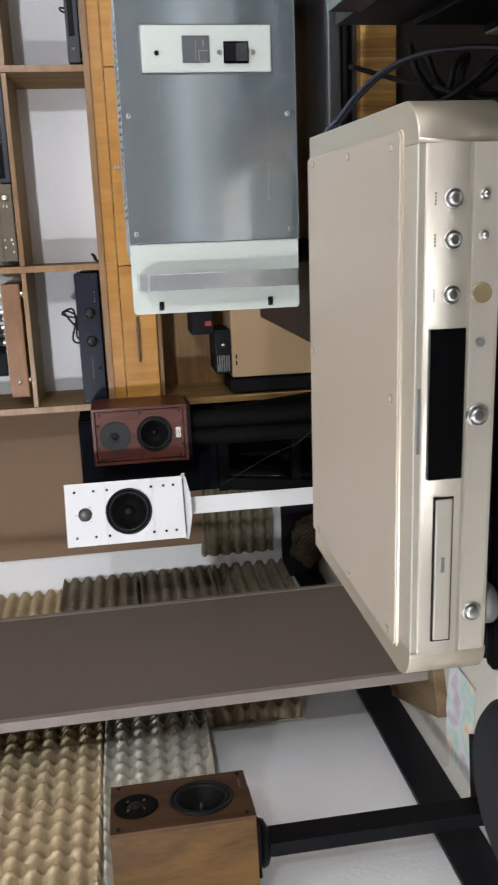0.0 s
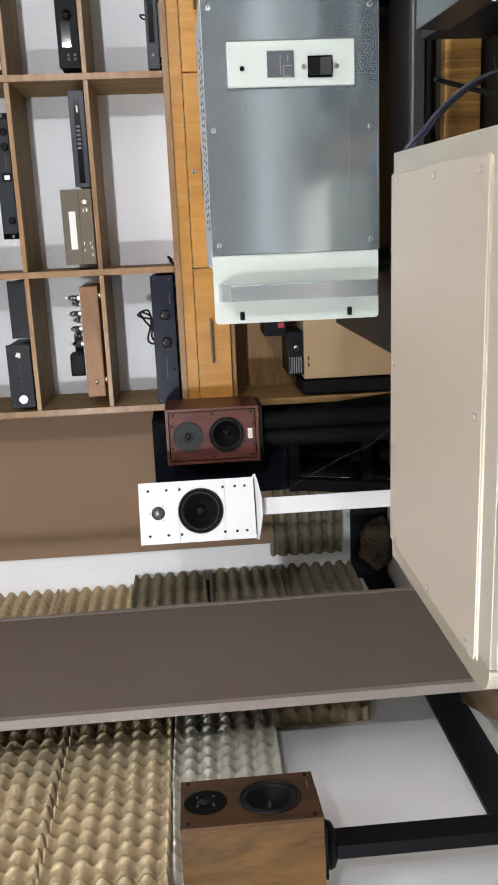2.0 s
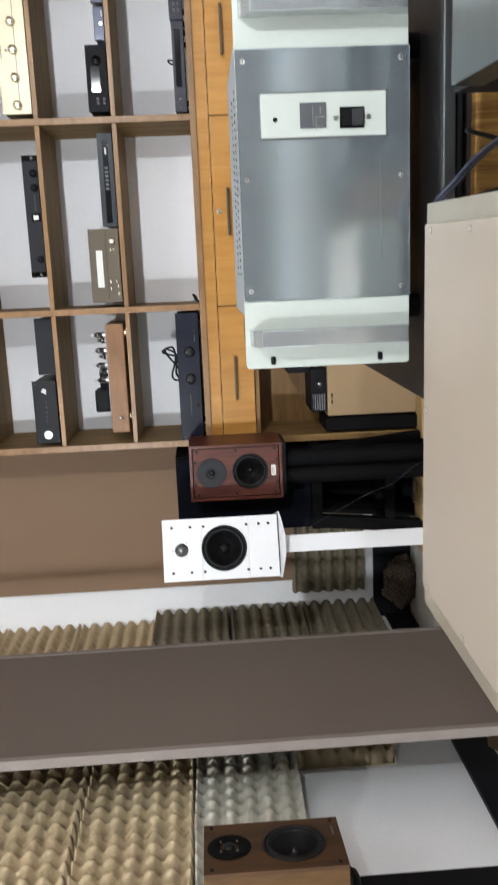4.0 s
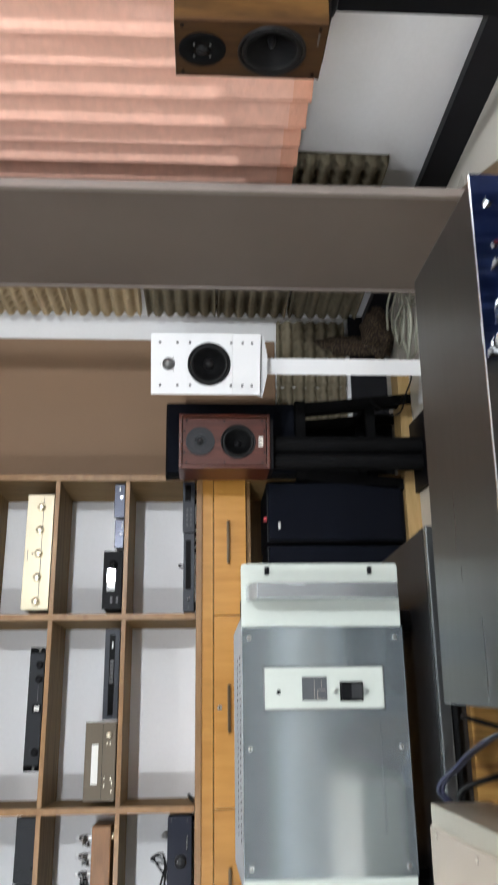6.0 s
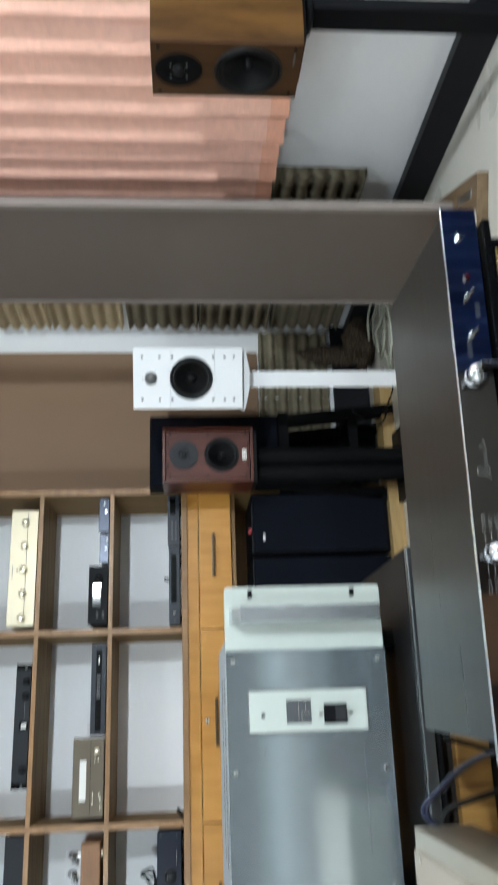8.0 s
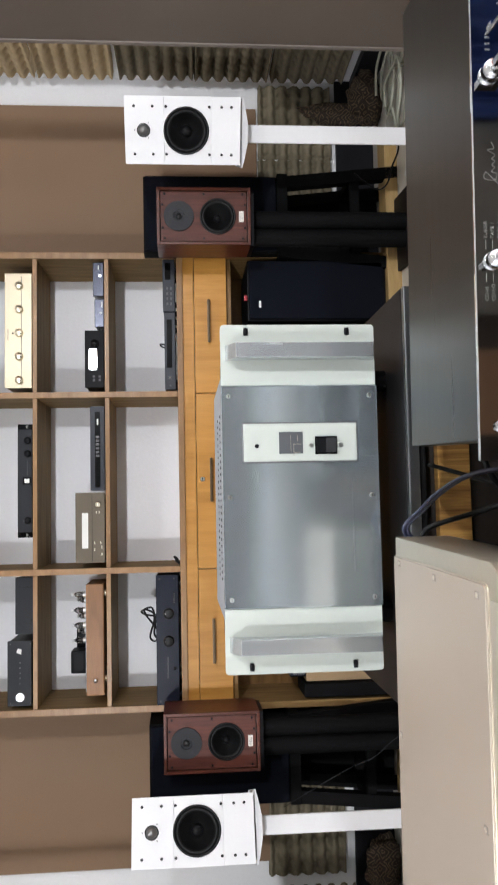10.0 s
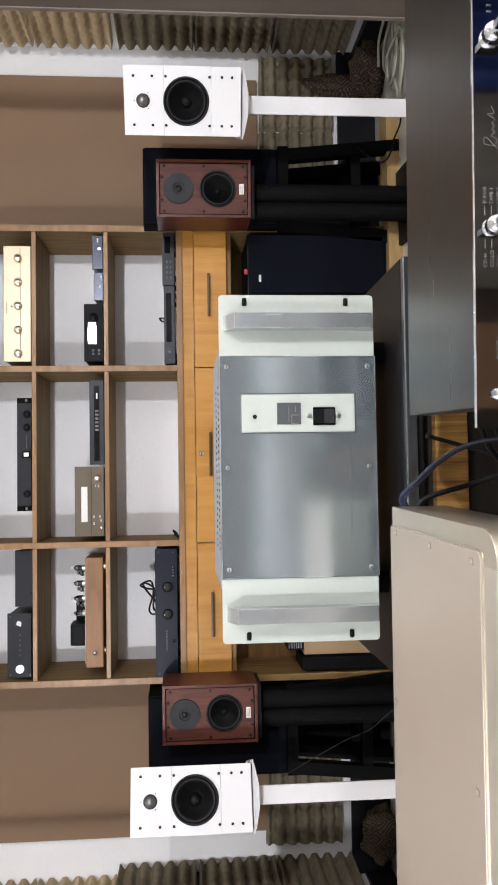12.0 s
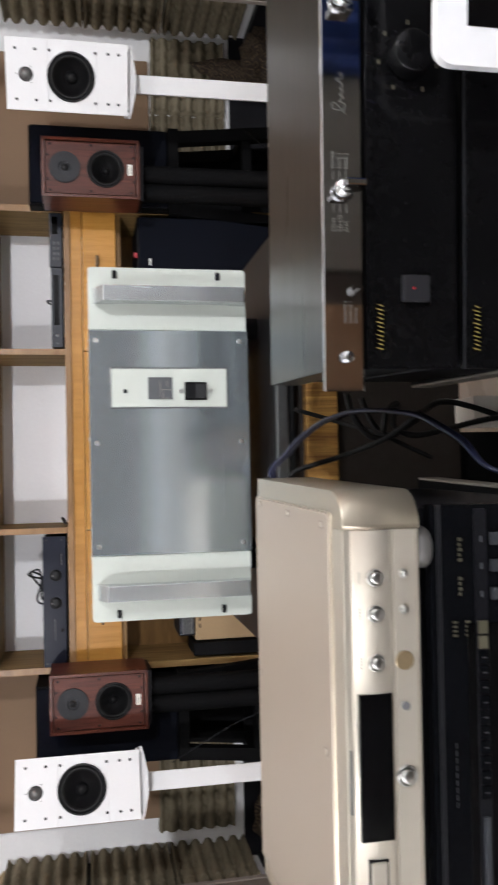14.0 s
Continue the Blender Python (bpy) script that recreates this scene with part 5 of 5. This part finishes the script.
black_amp(0.4065, 0.0865, 0.648, "black glossy amplifier with yellow print under the preamplifier", True)
black_amp(0.3145, 0.0915, 0.648, "black glossy amplifier with yellow print in the rack", False)
tb = thing("tablet", "white-framed tablet leaning against the black amplifiers", "tablet", (0.367, 0.58, 0.315), -4.8)
bm = box(-0.10, 0.10, 0.0, 0.009, 0.0, 0.142, 0.0)
bmesh.ops.bevel(bm, geom=[e for e in bm.edges if abs(e.verts[0].co.y - e.verts[1].co.y) > 0.005], offset=0.014, segments=5, profile=0.5, affect="EDGES")
part("frame", bm, WHITEPAINT, tb)
part("screen", box(-0.070, 0.070, -0.0006, 0.001, 0.024, 0.117), DISPLAY, tb, "dark blank screen")
part("rest", box(-0.05, 0.05, -0.002, 0.06, -0.001, 0.001), BLACK, tb)

# ---- cables between the racks ----
for o in (0.0, 0.0048):
    cable("signal_cable", "thick navy blue signal cable arching behind the racks",
          [(-0.085, 1.075, 0.44 + o), (-0.048, 1.06, 0.485 + o), (-0.02, 1.03, 0.47 + o), (0.0, 1.0, 0.457 + o), (0.018, 0.96, 0.437 + o), (0.025, 0.915, 0.407 + o), (0.016, 0.85, 0.374 + o), (0.002, 0.81, 0.364 + o), (-0.016, 0.77, 0.356 + o), (-0.045, 0.72, 0.352), (-0.055, 0.68, 0.30)], 0.0025, CABLEBLUE, 10)
cable("black_cable", "thin black cable between two racks", [(0.037, 1.05, 0.458), (0.022, 1.04, 0.411), (0.010, 1.02, 0.379), (0.001, 1.0, 0.359), (-0.03, 0.98, 0.30)], 0.003, CABLEBLACK)
cable("black_cable", "thin black cable between two racks", [(-0.06, 1.055, 0.47), (-0.043, 1.05, 0.457), (-0.026, 1.04, 0.401), (-0.012, 1.0, 0.371), (0.003, 0.97, 0.349), (0.026, 0.95, 0.325)], 0.0035, CABLEBLACK)
cable("black_cable", "black cable looped between two racks", [(0.054, 1.02, 0.396), (0.025, 1.01, 0.392), (-0.001, 1.01, 0.37), (0.004, 1.01, 0.354), (0.03, 1.01, 0.347), (0.04, 1.01, 0.332), (0.013, 1.01, 0.338), (0.0, 1.02, 0.30), (0.02, 1.03, 0.2), (0.03, 1.04, 0.1)], 0.004, CABLEBLACK)
cable("black_cable", "black cable looped between two racks", [(0.05, 1.04, 0.37), (0.018, 1.03, 0.36), (0.0, 1.03, 0.335), (0.02, 1.03, 0.30), (0.045, 1.04, 0.25), (0.01, 1.05, 0.12)], 0.004, CABLEBLACK)

pb = thing("paper_box", "cream cardboard box on the floor between the racks", "box", (0.033, 1.085, 0))
part("carton", box(-0.021, 0.021, -0.03, 0.03, 0.0, 0.205, 0.002), PAPER, pb)

# ---- egg trays and pleated film on the walls ----
def egg_tray(material, label, ridge, p):
    n, side, amp_h = 60, 0.288, 0.029 if ridge < 0.6 else 0.0185
    verts, faces = [], []
    for j in range(n + 1):
        for i in range(n + 1):
            u, v = side * (i / n - 0.5), side * (j / n - 0.5)
            c = ridge * math.cos(2 * math.pi * u / 0.048) + (1 - ridge) * math.cos(2 * math.pi * v / 0.048)
            hgt = 0.005 + amp_h + amp_h * (1 - 2 * ((1 - c) / 2) ** p) + 0.0015 * noise.noise((u * 40, v * 40, 3))
            e = min(i, j, n - i, n - j)
            if e == 0:
                hgt = 0.004
            w = 0.0025 * noise.noise((u * 20, v * 20, 9))
            verts.append((u + (w if e == 0 else 0), v + (w if e == 0 else 0), hgt))
    for j in range(n):
        for i in range(n):
            a = j * (n + 1) + i
            faces.append((a, a + 1, a + n + 2, a + n + 1))
    m = len(verts)
    verts += [(x, y, z - 0.0025) for x, y, z in verts]
    faces += [tuple(reversed([k + m for k in f])) for f in faces]
    ring = [*range(n + 1), *[(j + 1) * (n + 1) - 1 for j in range(1, n + 1)], *[n * (n + 1) + i for i in range(n - 1, -1, -1)], *[j * (n + 1) for j in range(n - 1, 0, -1)]]
    faces += [(a, b2, b2 + m, a + m) for a, b2 in zip(ring, ring[1:] + ring[:1])]
    me = bpy.data.meshes.new("egg_tray")
    me.from_pydata(verts, [], faces)
    me.materials.append(material)
    for p in me.polygons:
        p.use_smooth = True
    ob = new("egg_tray", me)
    return tagged(ob, label, "egg tray", "egg trays on the walls")


KIND = {"t": (TRAYTAN, "tan moulded pulp egg tray fixed to the wall", 0.50, 1.7), "c": (TRAYTAN, "tan pulp egg tray with rounded ridges on the wall", 0.76, 2.2), "g": (TRAYGREY, "pale grey moulded pulp egg tray fixed to the wall", 0.54, 1.9), "o": (TRAYOLIVE, "dark olive-grey pulp egg tray fixed to the wall", 0.76, 2.2)}
made = {}
rng = random.Random(5)
def hang(kind, wall, a, z):
    """Hangs a tray whose low near corner is at a along the wall and z up."""
    j, r = (lambda s: rng.uniform(-s, s)), rng.choice((0, 180))
    c, zz = a + 0.145 + j(0.003), z + 0.145 + j(0.003)
    m = {"left": pose(X0 + (0.041 if kind == "o" else 0.001), c, zz, 0, 90, 0), "right": pose(X1 - 0.001, c, zz, 0, -90, 0), "back": pose(c, Y1 - 0.001, zz, 90, 0, 0) @ pose(0, 0, 0, 0, 0, 90)}[wall] @ pose(0, 0, 0, 0, 0, r + j(1.2))
    if kind not in made:
        made[kind] = egg_tray(*KIND[kind])
        made[kind].matrix_basis = m
    else:
        copy_thing(made[kind], m)


for y in (1.0, 1.29, 1.58, 1.87):
    for z in (0.863, 1.155, 1.447, 1.74, 2.03):
        hang("t", "left", y, z)
for y in (1.58, 1.87):
    hang("g", "left", y, 0.571)
for z, k in ((0.29, "t"), (0.571, "g"), (0.863, "t"), (1.155, "t"), (1.447, "t"), (1.74, "t")):
    hang(k, "left", 2.16, z)
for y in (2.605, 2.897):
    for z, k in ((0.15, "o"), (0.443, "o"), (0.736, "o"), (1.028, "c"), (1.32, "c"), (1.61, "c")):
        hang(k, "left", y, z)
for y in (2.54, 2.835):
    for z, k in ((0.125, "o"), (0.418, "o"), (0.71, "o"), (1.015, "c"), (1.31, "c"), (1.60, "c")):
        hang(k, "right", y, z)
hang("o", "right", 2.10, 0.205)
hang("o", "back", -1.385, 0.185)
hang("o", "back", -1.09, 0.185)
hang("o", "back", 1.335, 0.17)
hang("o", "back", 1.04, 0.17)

tagged(put_mesh("backing_board", box(X0, X0 + 0.040, 2.60, Y1 - 0.016, 0.15, 1.029, 0.002), DARKBOARD), "dark board behind the lower egg trays", "board")

film = thing("pleated_film", "pleated copper-pink crinkled film hung on the wall", "wall covering")
EDGES = [2.30, 2.19, 2.10, 2.02, 1.932, 1.828, 1.72, 1.615, 1.50, 1.393, 1.277, 1.153, 1.066, 0.955, 0.85, 0.73, 0.62, 0.50, 0.39]
for i, (y, y_next) in enumerate(zip(EDGES, EDGES[1:])):
    p = y - y_next
    d = 0.054 + 0.10 * (p - 0.1) + rng.uniform(-0.004, 0.004)
    d0 = 0.012 + rng.uniform(-0.003, 0.003)
    zb = 0.497 - i * 0.0024 + rng.uniform(-0.005, 0.005)
    bm, cols = bmesh.new(), []
    prof = [(d0, 0.004), (d0 + (d - d0) * 0.55, 0.002), (d, 0.0), (d - 0.0015, -0.10), (d - (d - d0) * 0.30, -0.34), (d - (d - d0) * 0.62, -0.60), (d - (d - d0) * 0.88, -0.82), (d0, -1.0)]
    nz = 40
    for c, (px, f) in enumerate(prof):
        py = f * p if f < 0 else f
        slant = 0.004 * noise.noise((i * 5.3, 0.0, 2.0))
        cols.append([bm.verts.new((X1 - px - 0.0016 * noise.noise((px * 60, y * 9 + py * 30, k * 0.35)) - 0.0007 * noise.noise((c * 1.9, i * 4.0, k * 2.1)),
                                   y + py + slant * k / nz + 0.0025 * noise.noise((i * 3.1, py * 6, k * 0.3)), zb + 0.003 * noise.noise((c * 0.8, i * 2.7, 0.5)) * (k == 0) + k * (2.5 - zb) / nz)) for k in range(nz + 1)])
    for a, b2 in zip(cols, cols[1:]):
        for k in range(nz):
            bm.faces.new((a[k], b2[k], b2[k + 1], a[k + 1])).material_index = int(k < 1)
    o = part("pleat", bm, FOIL, film)
    o.data.materials.append(FOILHEM)
    so = o.modifiers.new("thickness", "SOLIDIFY")
    so.thickness = 0.0012

# ---- corners: cloths and cable coils ----
def bundle(name, label, cx, cy, w, d, h, seed):
    bm = bmesh.new()
    bmesh.ops.create_icosphere(bm, subdivisions=4, radius=1)
    for v in bm.verts:
        n3 = noise.noise(v.co * 1.7 + Vector((seed, 0, 0))) * 0.3 + noise.noise(v.co * 3.5 + Vector((0, seed, 0))) * 0.22 + noise.noise(v.co * 8 + Vector((0, 0, seed))) * 0.09
        r = 1 + n3
        v.co = Vector((cx + v.co.x * w * r, cy + v.co.y * d * r, max(0.0, h * 0.45 + v.co.z * h * 0.55 * r)))
    return tagged(put_mesh(name, bm, WEAVE, smooth=True), label, "cloth")


bundle("folded_cloth", "dark patterned woven cloth bundled in the corner", 1.49, 3.105, 0.045, 0.032, 0.29, 3)
bundle("folded_cloth", "dark patterned woven cloth bundled in the corner", 1.515, 3.03, 0.10, 0.045, 0.125, 8)
bundle("folded_cloth", "dark patterned woven cloth bundled in the corner", -1.335, 3.105, 0.095, 0.035, 0.125, 5)
for k, (cx, cy, r0) in enumerate(((1.47, 2.76, 0.13), (1.36, 2.66, 0.10))):
    pts = []
    for i in range(24):
        a = i * 0.62
        r = r0 + 0.02 * math.sin(i * 1.7 + k)
        pts.append((cx + r * math.cos(a), cy + 0.8 * r * math.sin(a), 0.008 + 0.0022 * i + 0.004 * math.sin(i * 2.1)))
    cable("cable_coil", "ivory cable coiled loosely on the floor", pts, 0.005, CABLEWHITE)
cable("floor_lead", "thin black lead hanging to the floor", [(1.13, 2.80, 0.16), (1.099, 2.78, 0.139), (1.079, 2.78, 0.11), (1.066, 2.78, 0.076), (1.092, 2.78, 0.048), (1.144, 2.78, 0.033), (1.205, 2.78, 0.008), (1.26, 2.79, 0.004)], 0.003, CABLEBLACK)
cable("floor_lead", "thin grey lead stretched behind a stand", [(-0.936, 2.6, 0.48), (-0.886, 2.6, 0.386), (-0.832, 2.6, 0.28), (-0.799, 2.6, 0.196), (-0.742, 2.6, 0.12), (-0.70, 2.6, 0.004)], 0.0010, KEYGREY)
cable("floor_lead", "black lead lying loosely on the floor", [(1.1, 2.6, 0.006), (0.95, 2.55, 0.006), (0.85, 2.62, 0.006), (0.7, 2.55, 0.006), (0.62, 2.7, 0.006)], 0.004, CABLEBLACK)

# ---- corner seen beside the disc player ----
lf = bmesh.new()
lf.faces.new([lf.verts.new(p) for p in ((-0.118, -0.07, 0.0), (0.138, -0.07, 0.0), (0.138, 0.07, 0.002), (0.0, 0.075, 0.006), (-0.118, 0.07, 0.002))])
leaflet = tagged(put_mesh("leaflet", lf, LEAFLET), "colourful printed leaflet lying on the floor", "leaflet")
leaflet.modifiers.new("thickness", "SOLIDIFY").thickness = 0.0008
leaflet.matrix_basis = pose(-1.30, 1.73, 0.002, 0, 0, -3)
stl = thing("stool", "round black stool beside the side wall", "stool", (-1.03, 1.12, 0))
part("seat", lathe((0, 0, 0.14), [(0, 0.0), (0.145, 0.0), (0.155, 0.012), (0.155, 0.03), (0.142, 0.045), (0, 0.05)], 40, "z"), ANTHRACITE, stl)
for i in range(4):
    a = math.pi / 4 + i * math.pi / 2
    part("leg", rod((0.10 * math.cos(a), 0.10 * math.sin(a), 0.07), 0.012, 0.14, "z", 12), BLACK, stl)

# ---- behind the camera, unseen: guessed pieces placed to colour the polished fronts ----
tagged(put_mesh("rug", box(-1.0, 1.2, -2.4, 0.42, 0.0, 0.012, 0.004), RUG), "unseen dark brown woven rug added for the reflections", "rug")
# made-up footstool, only there to carry the blue reflection further right
pouf = thing("footstool", "unseen low footstool with a blue throw, added for a blue reflection", "footstool", (1.23, -0.55, 0.012))
hem = [(-0.165 + 0.33 * k / 30, -0.12 + 0.012 * math.sin(k * 1.1) + 0.008 * math.sin(k * 0.5)) for k in range(31)]
part("cover", prism(hem + [(0.165, 0.11), (-0.165, 0.11)], 0.004, 0.42, "z"), BLUECURTAIN, pouf, "blue throw hanging in folds")
part("cushion", box(-0.16, 0.16, -0.105, 0.105, 0.4202, 0.455, 0.015), BLUECURTAIN, pouf)
sofa = thing("sofa", "unseen dark brown sofa with grey cushions and blue throw, placed for reflections", "sofa", (0.1, -0.87, 0.012))
carton = thing("cardboard_box", "small plain brown cardboard box on the rug", "box", (0.115, -0.36, 0.012))
part("carton", box(-0.085, 0.085, -0.07, 0.07, 0.0, 0.27, 0.003), TANBOX, carton)
folds = [(0.61 + 0.39 * k / 60, 0.452 + 0.016 * math.sin(k * 0.95) + 0.012 * math.sin(k * 0.41 + 1)) for k in range(61)]
part("cover", box(0.19, 0.60, 0.4205, 0.434, 0.04, 0.355, 0.005), SOFAGREY, sofa, "olive-grey cover hanging over the front")
part("throw", prism(folds + [(1.0, -0.2), (0.61, -0.2)], 0.03, 0.475, "z"), BLUECURTAIN, sofa, "blue throw over the sofa end")
part("base", box(-0.95, 0.95, -0.4, 0.42, 0.03, 0.36, 0.03), SOFABROWN, sofa)
part("backrest", box(-0.95, 0.95, -0.42, -0.2, 0.36, 0.85, 0.05), SOFABROWN, sofa)
# cushions made pale so that the amplifier front reflects brighter
for a, b2, m2 in ((-0.8, -0.02, CUSHIONGREY), (0.0, 0.605, CUSHIONGREY)):
    part("cushion", box(a, b2, -0.2, 0.43, 0.361, 0.46, 0.03), m2, sofa)
for sx in (-1, 1):
    part("armrest", box(sx * 0.95 - 0.12 * (sx > 0), sx * 0.95 + 0.12 * (sx < 0), -0.4, 0.42, 0.36, 0.62, 0.04), SOFABROWN, sofa)
    for yy in (-0.35, 0.36):
        part("leg", box(sx * 0.88 - 0.02, sx * 0.88 + 0.02, yy - 0.02, yy + 0.02, 0.0, 0.03), BLACK, sofa)
